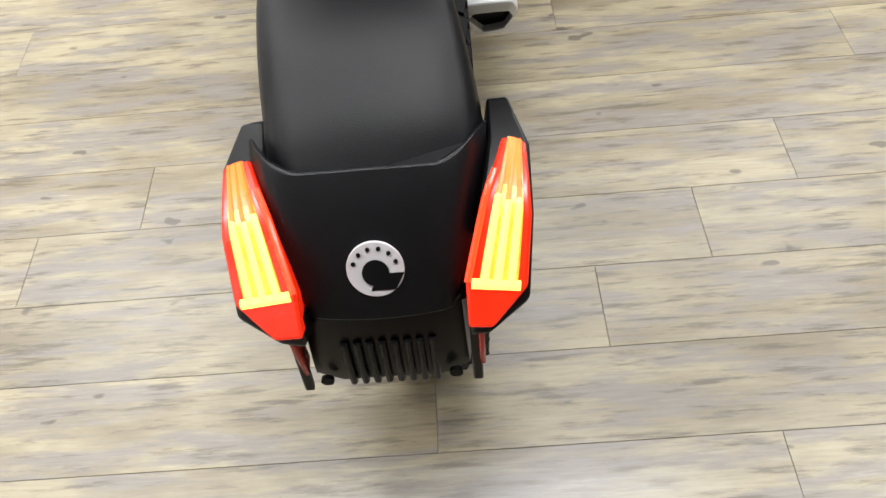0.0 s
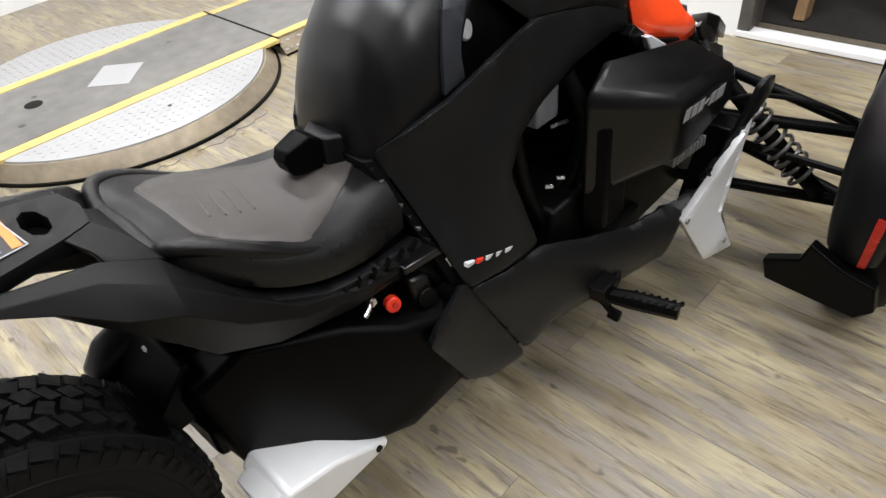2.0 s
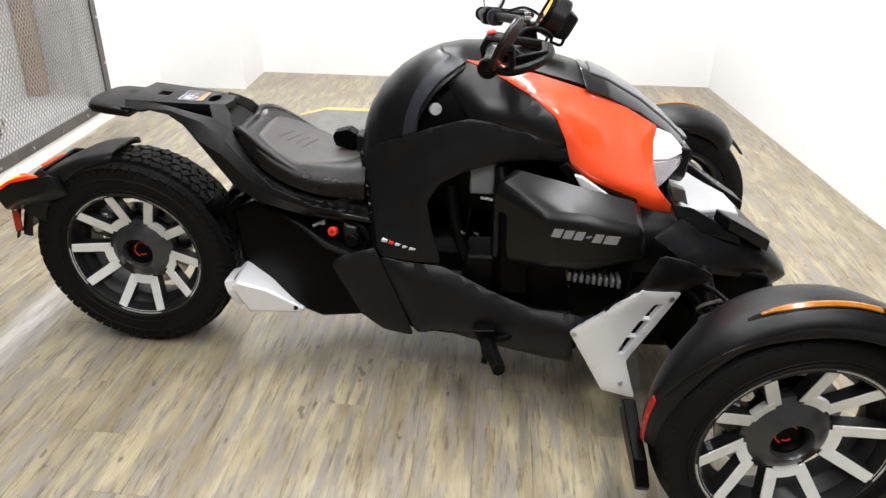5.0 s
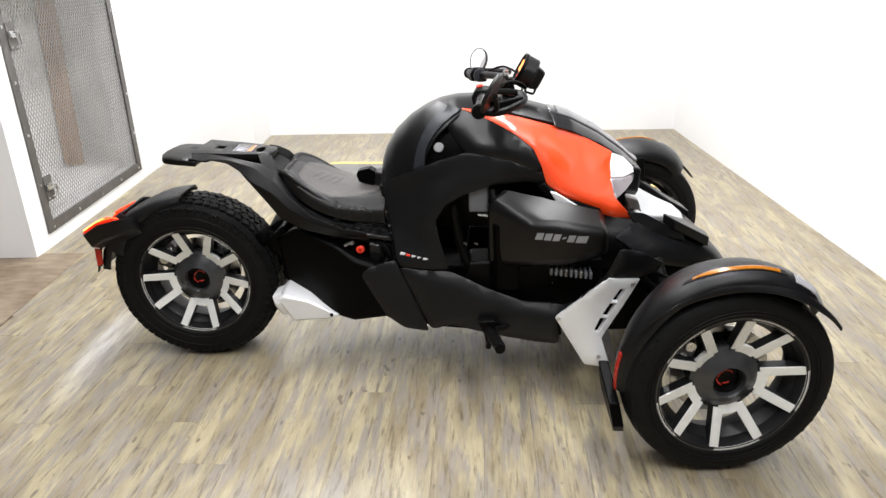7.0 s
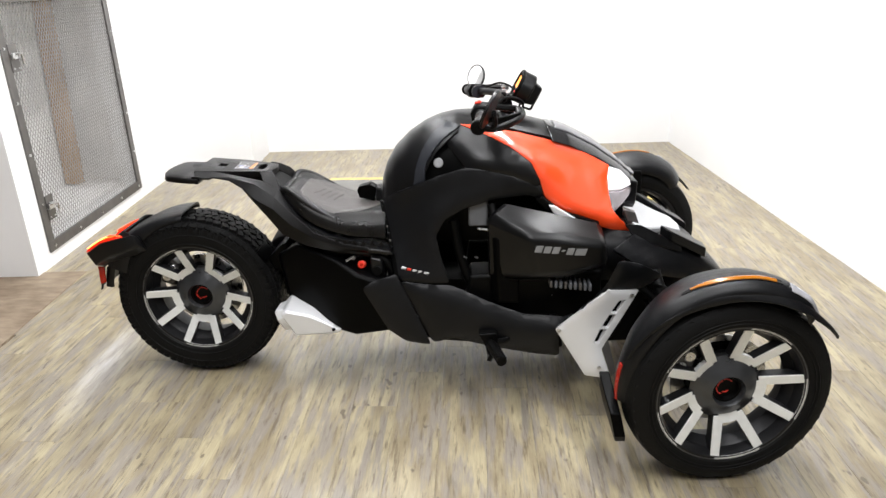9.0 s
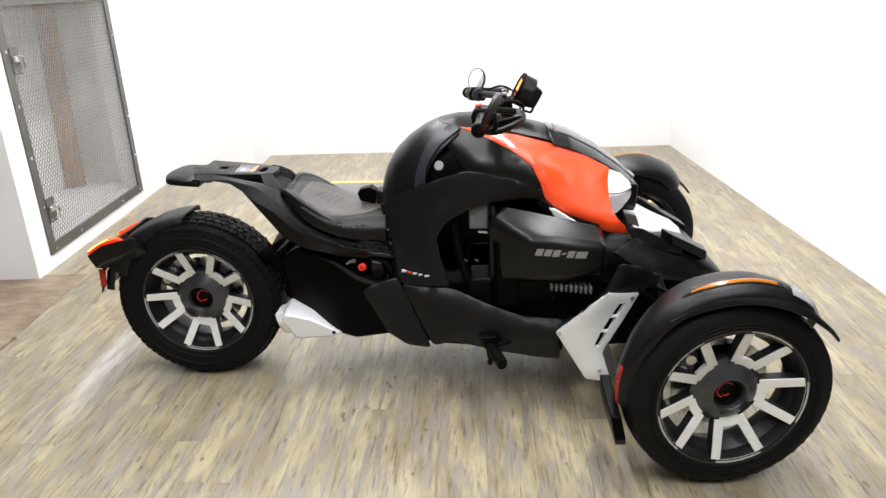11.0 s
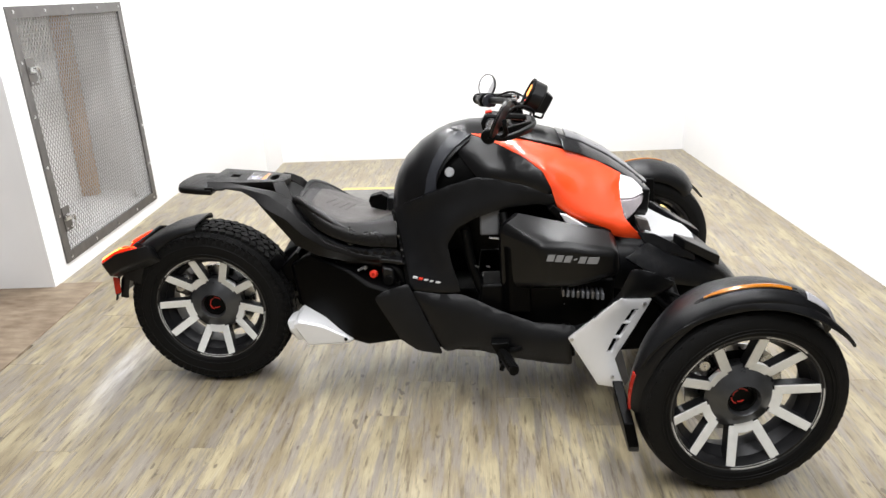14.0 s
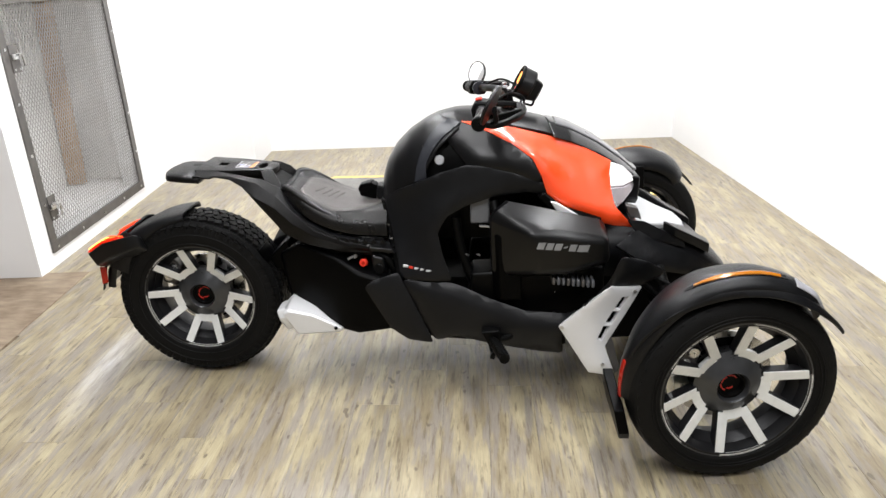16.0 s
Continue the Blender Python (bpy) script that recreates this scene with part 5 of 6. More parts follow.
tail_cover()
tail = fender("tail_lower", 0, 0.305, 0, ((154, 0.331, 0.082), (164, 0.329, 0.084), (173, 0.328, 0.086)), SATIN, "black lower tail and plate bracket", [(-1.0, 0.03), (-0.95, 0.01), (-0.6, 0.0), (0, 0.0), (0.6, 0.0), (0.95, 0.01), (1.0, 0.03)])
for k in range(8):
    y = -0.047 + 0.0125 * k
    tube("tail_rib", [fender_point(0, 0.305, 0.331, t, y) for t in (162, 166, 170, 173)], 0.0042, BLACK, tail, 8)
for s in (1, -1):
    block("plate_hook", [[fender_point(0, 0.305, r, t, s * y) for r, t in ((0.325, 158), (0.333, 158), (0.333, 175), (0.326, 174))] for y in (0.084, 0.095)], SATIN, tail, 0.002)
    tube("plate_bolt", [fender_point(0, 0.305, 0.330, 171.5, s * 0.067), fender_point(0, 0.305, 0.335, 171.5, s * 0.067)], 0.007, DARK, tail, 10, smooth=False)
    # lamp housing and lens, running down the side of the tail
    reach_out = 0.945 if s > 0 else 0.94
    raised = 0.6 if s > 0 else 1.0
    lift = ((-0.012, 0.0, 0.022), (-0.028, -0.013, 0.046), (-0.022, -0.010, 0.036), (-0.008, 0.0, 0.012))
    house = [[(x, y * s * reach_out - 0.010, z) for x, y, z in ring] for ring in (
        ((-0.118, 0.104, 0.520), (-0.122, 0.122, 0.515), (-0.118, 0.120, 0.490), (-0.112, 0.104, 0.490)),
        ((-0.160, 0.102, 0.522), (-0.158, 0.149, 0.508), (-0.150, 0.147, 0.470), (-0.145, 0.102, 0.47)),
        ((-0.245, 0.090, 0.496), (-0.245, 0.154, 0.472), (-0.235, 0.150, 0.430), (-0.225, 0.090, 0.43)),
        ((-0.318, 0.080, 0.444), (-0.300, 0.150, 0.430), (-0.285, 0.145, 0.392), (-0.280, 0.080, 0.40)),
        ((-0.330, 0.080, 0.415), (-0.318, 0.112, 0.405), (-0.300, 0.112, 0.385), (-0.295, 0.080, 0.39)))]
    house = [[Vector(q) + Vector((d[0], d[1] * s, d[2])) * raised for q, d in zip(ring, lift)] for ring in house]
    house[0] = [p.lerp(q, 0.45) for p, q in zip(house[0], house[1])]
    house[1] = [p.lerp(q, 0.35) for p, q in zip(house[1], house[2])]
    lamp = block("tail_lamp", house, SATIN, bike, 0.004, "lit red and amber tail lamp in a black housing")
    lens_rings = [[(x, (y - 0.004) * s * reach_out - 0.010, z) for x, y, z in ring] for ring in (
        ((-0.164, 0.116, 0.522), (-0.162, 0.146, 0.513), (-0.158, 0.146, 0.495), (-0.158, 0.116, 0.50)),
        ((-0.205, 0.106, 0.516), (-0.203, 0.152, 0.500), (-0.196, 0.150, 0.478), (-0.192, 0.106, 0.49)),
        ((-0.250, 0.097, 0.498), (-0.248, 0.156, 0.478), (-0.238, 0.153, 0.452), (-0.230, 0.097, 0.46)),
        ((-0.305, 0.086, 0.462), (-0.295, 0.152, 0.442), (-0.282, 0.148, 0.418), (-0.278, 0.086, 0.43)),
        ((-0.332, 0.086, 0.432), (-0.322, 0.118, 0.422), (-0.306, 0.116, 0.405), (-0.302, 0.086, 0.41)))]
    lens_rings = [[Vector(q) + Vector((d[0], d[1] * s, d[2])) * raised for q, d in zip(ring, lift)] for ring in lens_rings]
    lens_rings[0] = [p.lerp(q, 0.75) for p, q in zip(lens_rings[0], lens_rings[1])]
    lens_rings[1] = [p.lerp(q, 0.45) for p, q in zip(lens_rings[1], lens_rings[2])]
    lens_rings = [[q + Vector((-0.001, (inset - 0.004) * s, 0.007 - 0.3 * inset)) if i == 0 else q for i, q in enumerate(ring)] for ring, inset in zip(lens_rings, (0.011, 0.008, 0.004, 0.0, 0.0))]
    lens = block("lens", lens_rings, TAILRED, lamp, 0.003, "glowing red lens")
    glow = [[Vector(r[0]).lerp(Vector(r[1]), k) + Vector((-0.0004, 0, up)) for k, up in ((0.20, -0.002), (0.22, 0.0006), (0.50, 0.0016), (0.82, 0.0006), (0.84, -0.002))] for r in lens_rings[:-1]]
    glow = [[p.lerp(q, t) for p, q in zip(glow[i], glow[i + 1])] for i in range(3) for t in (0.0, 0.35, 0.7)] + [glow[3]]
    finish("light_core", skin(glow[:5]), TAILMID, lens, "orange glowing core")
    finish("hot_core", skin(glow[4:]), TAILWARM, lens, "amber glowing core")
    edge = [Vector(r[0]) + Vector((0, 0.002 * s, 0.002)) for r in lens_rings[:-1]]
    tube("lens_edge", edge[1:], 0.0032, TAILEDGE, lens, 8, label="red glowing lens edge")
    for k in range(3):
        pts = [Vector(r[0]).lerp(Vector(r[1]), 0.29 + 0.22 * k) + Vector((-0.0005, 0, 0.0008)) for r in lens_rings[:-1]]
        split = pts[1].lerp(pts[2], 0.75 + 0.2 * (k % 2))
        tube("light_bar", [pts[0], pts[1], split], 0.005, TAILMID, lens, 8, label="orange light bar", radii=(0.0014, 0.0020, 0.0026))
        tube("hot_bar", [split, pts[2], pts[3]], 0.006, TAILHOT, lens, 8, label="hot yellow light bar", radii=(0.0026, 0.0034, 0.0036))
    a, b = Vector(lens_rings[3][0]), Vector(lens_rings[3][1])
    tube("hot_foot", [a.lerp(b, 0.10), a.lerp(b, 0.5), a.lerp(b, 0.88)], 0.0045, TAILHOT, lens, 8, label="hot yellow light bar")
    block("side_reflector", [[(x, y * s - 0.004, z) for x, z in ((-0.322, 0.408), (-0.302, 0.404), (-0.306, 0.345), (-0.326, 0.338))] for y in (0.088, 0.094)], REDLENS, bike, 0.002, "red side reflector")
# round badge as plain shapes
bn = Vector((math.cos(math.radians(149)), 0, math.sin(math.radians(149))))
bc = Vector(fender_point(0, 0.305, 0.3335, 149, -0.003))
badge = disc("tail_badge", bc, bn, 0.0265, 0.003, WHITE, bike, 40, 0.0006, "round white and black badge")
bt = Vector((-bn.z, 0, bn.x))
disc("badge_core", bc + bn * 0.0026 + bt * 0.003, bn, 0.0125, 0.0014, SATIN, badge, 28)
for k in range(6):
    a = math.radians(200 + 28 * k)
    p = bc + bn * 0.0032 + (bt * -math.sin(a) * -1 + Vector((0, 1, 0)) * math.cos(a)) * 0.0205
    disc("badge_mark", p, bn, 0.0022, 0.0009, SATIN, badge, 6)
block("badge_bar", [[bc + bn * d + bt * t + Vector((0, y, 0)) for t, y in ((0.004, -0.026), (0.004, -0.002), (0.020, 0.006), (0.020, -0.017))] for d in (0.0024, 0.0036)], SATIN, badge, 0)

# the tail sits a little high on its stay, its lower edge less so
LOW = {"tail_lower": 0.022, "tail_badge": 0.008, "tail_cover": 0.008}
for ob in [q for q in bike.children if q.name.split(".")[0] in ("rear_fender", "tail_cover", "tail_lower", "tail_lamp", "side_reflector", "tail_badge")]:
    for q in (ob, *ob.children_recursive):
        for v in q.data.vertices:
            k = min(1.0, max(0.0, (-0.04 - v.co.x) / 0.12))
            end = min(1.0, max(0.0, (-0.21 - v.co.x) / 0.11))
            wide = 0.011 * k * (1 - end) * (1 if v.co.y > 0 else -1) if ob.name.startswith("tail_lamp") else 0.0
            v.co += Vector((0.004 * k - 0.014 * end, -0.012 * k + wide, -0.005 * k + float(np.interp(v.co.x, (-0.30, -0.20, -0.14, -0.04), (0.030 - LOW.get(ob.name.split(".")[0], 0.0), 0.020, 0.011, 0.0)))))

# rear swing arm cover, shock, exhaust
face_ring = [(0.328, -0.098, 0.470), (0.402, -0.128, 0.522), (0.545, -0.180, 0.482), (0.620, -0.212, 0.440), (0.700, -0.236, 0.420), (0.715, -0.238, 0.335), (0.612, -0.230, 0.248), (0.534, -0.207, 0.252), (0.440, -0.158, 0.276), (0.357, -0.114, 0.304)]
edge_ring = [(0.304, -0.040, 0.450), (0.382, -0.055, 0.498), (0.545, -0.110, 0.490), (0.635, -0.150, 0.450), (0.722, -0.215, 0.424), (0.742, -0.230, 0.238), (0.604, -0.218, 0.212), (0.530, -0.190, 0.220), (0.440, -0.145, 0.250), (0.352, -0.104, 0.282)]
for s in (1, -1):
    k = 1.0 if s == 1 else 0.80
    rings = [[(x, -0.025 * s, z) for x, y, z in edge_ring], [(x, y * s * k, z) for x, y, z in edge_ring], [(x, y * s * k, z) for x, y, z in face_ring]]
    block("drive_cover", rings, DEEP, bike, 0.010, "large satin black drive cover")
block("spring_guard", [[(x, y, z) for x, z in ((0.262, 0.40), (0.284, 0.450), (0.338, 0.503), (0.350, 0.503), (0.358, 0.40))] for y in (-0.070, 0.064)], DEEP, bike, 0.004, "smooth black guard behind the spring")
block("swing_arm_side", [[(x, y, z) for x, z in ((0.246, 0.40), (0.250, 0.455), (0.280, zt - 0.012), (0.400, zt + 0.030), (0.520, zt + 0.020), (0.600, 0.46), (0.600, 0.40))] for y, zt in ((0.062, 0.480), (0.092, 0.512), (0.108, 0.500))], SATIN, bike, 0.006, "smooth black swing arm side")
fender("wheel_lip", 0.010, 0.302, -0.055, ((28, 0.309, 0.050), (33, 0.308, 0.052), (37, 0.309, 0.050)), DEEP, "thin black lip over the tyre", [(-1, 0.004), (-0.6, 0), (0.6, 0), (1, 0.004)])
block("swing_arm", [[(x, y, z) for y, z in ((-0.08, zb), (0.08, zb), (0.08, zt), (-0.08, zt))] for x, zb, zt in ((0.33, 0.30, 0.43), (0.50, 0.28, 0.46), (0.70, 0.28, 0.47))], DARK, bike, 0.01, "black swing arm")
coil = []
top, low = Vector((0.456, -0.010, 0.627)), Vector((0.352, 0.026, 0.456))
ax = (top - low).normalized()
e1 = ax.orthogonal().normalized()
e2 = ax.cross(e1)
for k in range(6 * 16 + 1):
    a = 2 * math.pi * k / 16
    coil.append(low.lerp(top, k / 96) + (e1 * math.cos(a) + e2 * math.sin(a)) * 0.037)
shock = tube("shock_absorber", [low - ax * 0.05, low, top, top + ax * 0.03], 0.018, DARK, bike, 12, smooth=False, label="black rear shock absorber")
tube("spring", coil, 0.0062, SPRING, shock, 8, smooth=False, label="grey coil spring")
exh_in = [(0.340, 0.300), (0.362, 0.322), (0.450, 0.300), (0.553, 0.234), (0.542, 0.214), (0.388, 0.205), (0.356, 0.262)]
exh_out = [(0.340, 0.292), (0.362, 0.306), (0.446, 0.288), (0.553, 0.230), (0.542, 0.216), (0.388, 0.205), (0.356, 0.262)]
exh = block("exhaust", [ring_at(exh_in, -0.112), ring_at(exh_out, -0.203), ring_at([(x * 0.97 + 0.013, z * 0.93 + 0.018) for x, z in exh_out], -0.216)], SILVER, bike, 0.006, "silver boxed exhaust silencer")


def mouth(y, q, off):
    """A point of the tail pipe's slanting mouth."""
    return (0.380 - 0.044 * q - 0.93 * off, y, 0.208 + 0.106 * q - 0.36 * off)


lip_ring = rounded([(-0.112, 0.62, 0), (-0.124, 0.90, 0), (-0.205, 0.92, 0), (-0.216, 0.66, 0), (-0.198, 0.16, 0), (-0.150, 0.06, 0)], 0.03, 3)
bore_ring = [Vector((-0.172 + (p.x + 0.168) * 0.72, 0.47 + (p.y - 0.50) * 0.66, 0)) for p in lip_ring]
rings = [[mouth(p.x, p.y, off) for p in r] for r, off in ((lip_ring, -0.012), (lip_ring, 0.020), (bore_ring, 0.027), (bore_ring, 0.008))]
bevelled(finish("tail_pipe", skin(rings, caps=False), SILVER, exh, "silver tail pipe mouth", 30), 0.002)
finish("pipe_bore", skin([[mouth(p.x, p.y, off) for p in bore_ring] for off in (0.009, 0.0125)]), DEEP, exh, "dark pipe bore", flat=True)
disc("shield_screw", (0.526, -0.2155, 0.234), (0, -1, 0), 0.0065, 0.003, DARK, exh, 12)
# cap, lock and fittings by the heel
disc("red_knob", (0.637, -0.170, 0.462), (-0.3, -1, 0.25), 0.0135, 0.016, REDKNOB, bike, 12, 0.002, "red adjuster knob")
disc("knob_core", (0.6345, -0.1855, 0.466), (-0.3, -1, 0.25), 0.005, 0.003, REDLENS, bike, 10)
tube("knob_stem", [(0.612, -0.155, 0.482), (0.598, -0.170, 0.484), (0.580, -0.176, 0.476)], 0.005, STEEL, bike, 8, label="bright steel fitting")
disc("fitting_nut", (0.606, -0.160, 0.482), (-0.2, -1, 0.2), 0.008, 0.010, STEEL, bike, 6, 0.001)
block("lock_body", [ring_at([(0.665, 0.497), (0.705, 0.487), (0.715, 0.43), (0.668, 0.425)], y) for y in (-0.150, -0.195)], SATIN, bike, 0.008, "black lock housing")
disc("lock_barrel", (0.690, -0.196, 0.448), (-0.2, -1, 0.2), 0.018, 0.008, DARK, bike, 16, 0.002)
for s in (1, -1):
    tube("seat_rail", [(0.50, -0.13 * s, 0.49), (0.60, -0.15 * s, 0.50), (0.70, -0.165 * s, 0.485), (0.74, -0.17 * s, 0.43)], 0.013, DARK, bike, 10)
    block("heel_shelf", [ring_at([(0.66, 0.525), (0.735, 0.515), (0.745, 0.500), (0.66, 0.510)], y, s) for y in (-0.10, -0.190)], SATIN, bike, 0.003)
    # footpegs
    peg = tube("footpeg", [(1.062, -0.300 * s, 0.238), (1.080, -0.36 * s, 0.240), (1.102, -0.448 * s, 0.244)], 0.016, DARK, bike, 8, label="black ridged footpeg", radii=(0.014, 0.019, 0.017))
    for k in range(7):
        p = Vector((1.080, -0.355 * s, 0.250)).lerp(Vector((1.100, -0.442 * s, 0.255)), k / 6)
        box("peg_tooth", p, (0.036, 0.006, 0.010), DARK, peg, (0, 0, -20 * s), 0.001)
    block("peg_bracket", [[(x, y * s, z) for x, z in ((1.03, 0.27), (1.09, 0.275), (1.095, 0.222), (1.06, 0.21))] for y in (-0.27, -0.322)], DARK, bike, 0.004)
    tube("peg_stay", [(1.05, -0.31 * s, 0.24), (1.12, -0.30 * s, 0.24), (1.16, -0.26 * s, 0.27)], 0.010, DARK, bike, 8)
    box("pedal", (1.068, -0.332 * s, 0.192), (0.016, 0.026, 0.022), DARK, bike, (0, 20, 0), 0.003)
    tube("pedal_arm", [(1.06, -0.305 * s, 0.225), (1.065, -0.32 * s, 0.205), (1.070, -0.330 * s, 0.192)], 0.008, DARK, bike, 8)

# nose below the headlamp
nose = []
for x, w, zt, zb in ((1.44, 0.230, 0.600, 0.40), (1.53, 0.225, 0.596, 0.38), (1.62, 0.212, 0.572, 0.36), (1.70, 0.195, 0.543, 0.36), (1.78, 0.170, 0.497, 0.355), (1.84, 0.140, 0.445, 0.355), (1.872, 0.115, 0.410, 0.36), (1.885, 0.095, 0.385, 0.365)):
    ring = []
    for a in np.linspace(0, math.pi, 15):
        c, s_ = math.cos(a), math.sin(a)
        ring.append((x, -w * math.copysign(abs(c) ** 0.55, c), zb + (zt - zb) * (0.45 + 0.55 * abs(s_) ** 0.7)))
    ring += [(x, w * 0.85, zb), (x, -w * 0.85, zb)]
    nose.append(ring)
finish("nose_cover", skin(nose), BLACK, bike, "matte black pointed nose cover", 45)
both("nose_side", [(1.455, -0.300, 0.562), (1.535, -0.225, 0.585), (1.60, -0.215, 0.545), (1.70, -0.200, 0.500), (1.80, -0.165, 0.440), (1.825, -0.140, 0.405), (1.74, -0.19, 0.410), (1.63, -0.245, 0.445), (1.56, -0.30, 0.49)], BLACK, bike, thick=0.012, r=0.01, bulge=0.006, reach=0.03, label="black nose side fin")
both("nose_blade", [(1.505, -0.222, 0.618), (1.56, -0.205, 0.607), (1.70, -0.185, 0.528), (1.705, -0.187, 0.505), (1.60, -0.218, 0.545), (1.53, -0.225, 0.580)], SATIN, bike, thick=0.008, r=0.008, label="black nose blade")
block("silver_brow", [[(x, y, 0.604 - 0.35 * (x - 1.55) + d) for x, y in ((1.528, -0.150), (1.550, -0.205), (1.600, -0.172), (1.672, -0.100), (1.728, -0.072), (1.740, 0.0), (1.728, 0.072), (1.672, 0.100), (1.600, 0.172), (1.550, 0.205), (1.528, 0.150))] for d in (-0.022, 0.0)], SILVERDULL, bike, 0.005, "silver painted nose plate")
for s in (1, -1):
    block("lamp_stay", [[(x, y * s, z) for x, z in ((1.505, 0.652), (1.545, 0.640), (1.560, 0.600), (1.520, 0.610))] for y in (-0.145, -0.172)], GALV, bike, 0.003, "grey bracket below the headlamp")
for s in (1, -1):
    block("nose_intake", [[(x, y * s, 0.612 - 0.56 * (x - 1.60) + d) for x, y in ((1.625, -0.185), (1.66, -0.200), (1.79, -0.165), (1.80, -0.100), (1.72, -0.105))] for d in (-0.03, 0.004)], SATIN, bike, 0.004, "black nose intake")

# front suspension and fenders
for s in (1, -1):
    for za, zb in ((0.215, 0.205), (0.395, 0.385)):
        for xa in (1.56, 1.80):
            tube("suspension_arm", [(xa, -0.19 * s, za), (1.70, -0.585 * s, zb)], 0.014, DARK, bike, 10, smooth=False, label="black suspension arm")
    tube("tie_rod", [(1.60, -0.16 * s, 0.33), (1.62, -0.56 * s, 0.32)], 0.009, DARK, bike, 8, smooth=False)
    low, top = Vector((1.66, -0.50 * s, 0.225)), Vector((1.60, -0.26 * s, 0.47))
    sh = tube("front_shock", [low, top], 0.019, DARK, bike, 12, smooth=False, label="black front shock absorber")
    axs = (top - low).normalized()
    e1 = axs.orthogonal().normalized()
    e2 = axs.cross(e1)
    tube("spring", [low.lerp(top, 0.15 + 0.6 * k / 112) + (e1 * math.cos(k * math.pi / 7) + e2 * math.sin(k * math.pi / 7)) * 0.033 for k in range(113)], 0.0048, GALV, sh, 6, smooth=False, label="grey coil spring")
    block("steering_knuckle", [[(x, y * s, z) for x, z in ((1.66, 0.41), (1.75, 0.41), (1.76, 0.19), (1.66, 0.19))] for y in (-0.565, -0.615)], DARK, bike, 0.01)
    tube("brake_hose", [(1.56, -0.22 * s, 0.42), (1.62, -0.36 * s, 0.45), (1.66, -0.50 * s, 0.43), (1.69, -0.58 * s, 0.36)], 0.006, DARK, bike, 8)
    block("chassis_box", [[(x, y * s, z) for x, z in ((1.42, 0.50), (1.80, 0.42), (1.80, 0.19), (1.36, 0.17))] for y in (-0.02, -0.20)], DARK, bike, 0.01)
    cx, cz, cy = 1.713, 0.288, -0.639 * s
    spans = ((49, 0.318, 0.050), (58, 0.337, 0.068), (70, 0.347, 0.078), (85, 0.351, 0.084), (110, 0.346, 0.086), (125, 0.335, 0.084), (140, 0.320, 0.078), (160, 0.307, 0.070), (176, 0.303, 0.062), (186, 0.302, 0.056))
    sect = [(-1.0, 0.034), (-0.97, 0.025), (-0.90, 0.0165), (-0.80, 0.0095), (-0.60, 0.002), (-0.3, 0.0), (0.15, 0.005), (0.55, 0.015), (0.84, 0.028), (0.95, 0.042), (1.0, 0.066)]
    section = sect if s == 1 else [(-q, dr) for q, dr in sect[::-1]]
    fen = fender("front_fender", cx, cz, cy, spans, BLACK, "matte black arched front fender", section)

    def on_fender(t, q, lift=0.0):
        """A point of the fender's skin at angle t, q from the middle (0) to its outer edge (1)."""
        rr, ww = (float(np.interp(t, [p[0] for p in spans], [p[i] for p in spans])) for i in (1, 2))
        drop = float(np.interp(-q, [p[0] for p in sect], [p[1] for p in sect]))
        return fender_point(cx, cz, rr - drop + lift, t, cy - s * q * ww)

    # flared skirt below the crease: it runs on ahead of the fender as a thin blade
    rings = []
    for t in np.linspace(33, 158, 44):
        low_r = float(np.interp(t, (33, 50, 66, 86, 105, 125, 140, 158), (0.3145, 0.305, 0.302, 0.301, 0.300, 0.302, 0.308, 0.309)))
        high_r = float(np.interp(t, (33, 50, 66, 86, 105, 125, 140, 158), (0.3175, 0.316, 0.321, 0.323, 0.320, 0.312, 0.310, 0.311)))
        low_y = float(np.interp(t, (33, 50, 66, 105, 130, 158), (0.050, 0.078, 0.088, 0.089, 0.083, 0.068)))
        high_y = float(np.interp(t, (33, 50, 66, 105, 130, 158), (0.030, 0.046, 0.070, 0.083, 0.079, 0.066)))
        mid_r, mid_y = low_r * 0.45 + high_r * 0.55 + 0.0035, low_y * 0.62 + high_y * 0.38
        rings.append([fender_point(cx, cz, q, t, cy - s * y) for q, y in ((low_r, low_y), (mid_r, mid_y), (high_r, high_y), (high_r - 0.005, high_y - 0.003), (mid_r - 0.006, mid_y - 0.003), (low_r - 0.004, low_y - 0.003))])
    finish("fender_skirt", skin(rings), BLACK, fen, "matte black fender skirt ending in a thin blade", 50)
    # amber strip in a dark recess, and the clear lens at the fender's front
    rings = []
    for t in np.linspace(118, 74, 22):
        k = (118 - t) / 44
        h = 0.055 * min(1.0, 4 * k) ** 0.7
        rings.append([on_fender(t, q, up) for q, up in ((0.60 + h * 1.6, -0.004), (0.60 + h * 1.6, 0.0010), (0.53 - h, 0.0010), (0.53 - h, -0.004))])
    finish("marker_recess", skin(rings), DEEP, fen, "black marker recess")
    rings = []
    for t in np.linspace(113.5, 77, 24):
        h = 0.085 * min(1.0, 0.3 + (113.5 - t) / 12)
        rings.append([on_fender(t, q, up) for q, up in ((0.56 + h, -0.003), (0.56 + h, 0.0024), (0.56, 0.0044), (0.56 - h, 0.0024), (0.56 - h, -0.003))])
    finish("amber_marker", skin(rings), AMBER, fen, "amber side marker lens")
    rings = []
    for t in np.linspace(70, 48.5, 16):
        k = (70 - t) / 21.5
        h = 0.17 - 0.05 * k
        rings.append([on_fender(t, q, up) for q, up in ((0.66 + h, -0.003), (0.66 + h, 0.002), (0.66, 0.006 - 0.002 * k), (0.66 - h, 0.003), (0.66 - h, -0.003))])
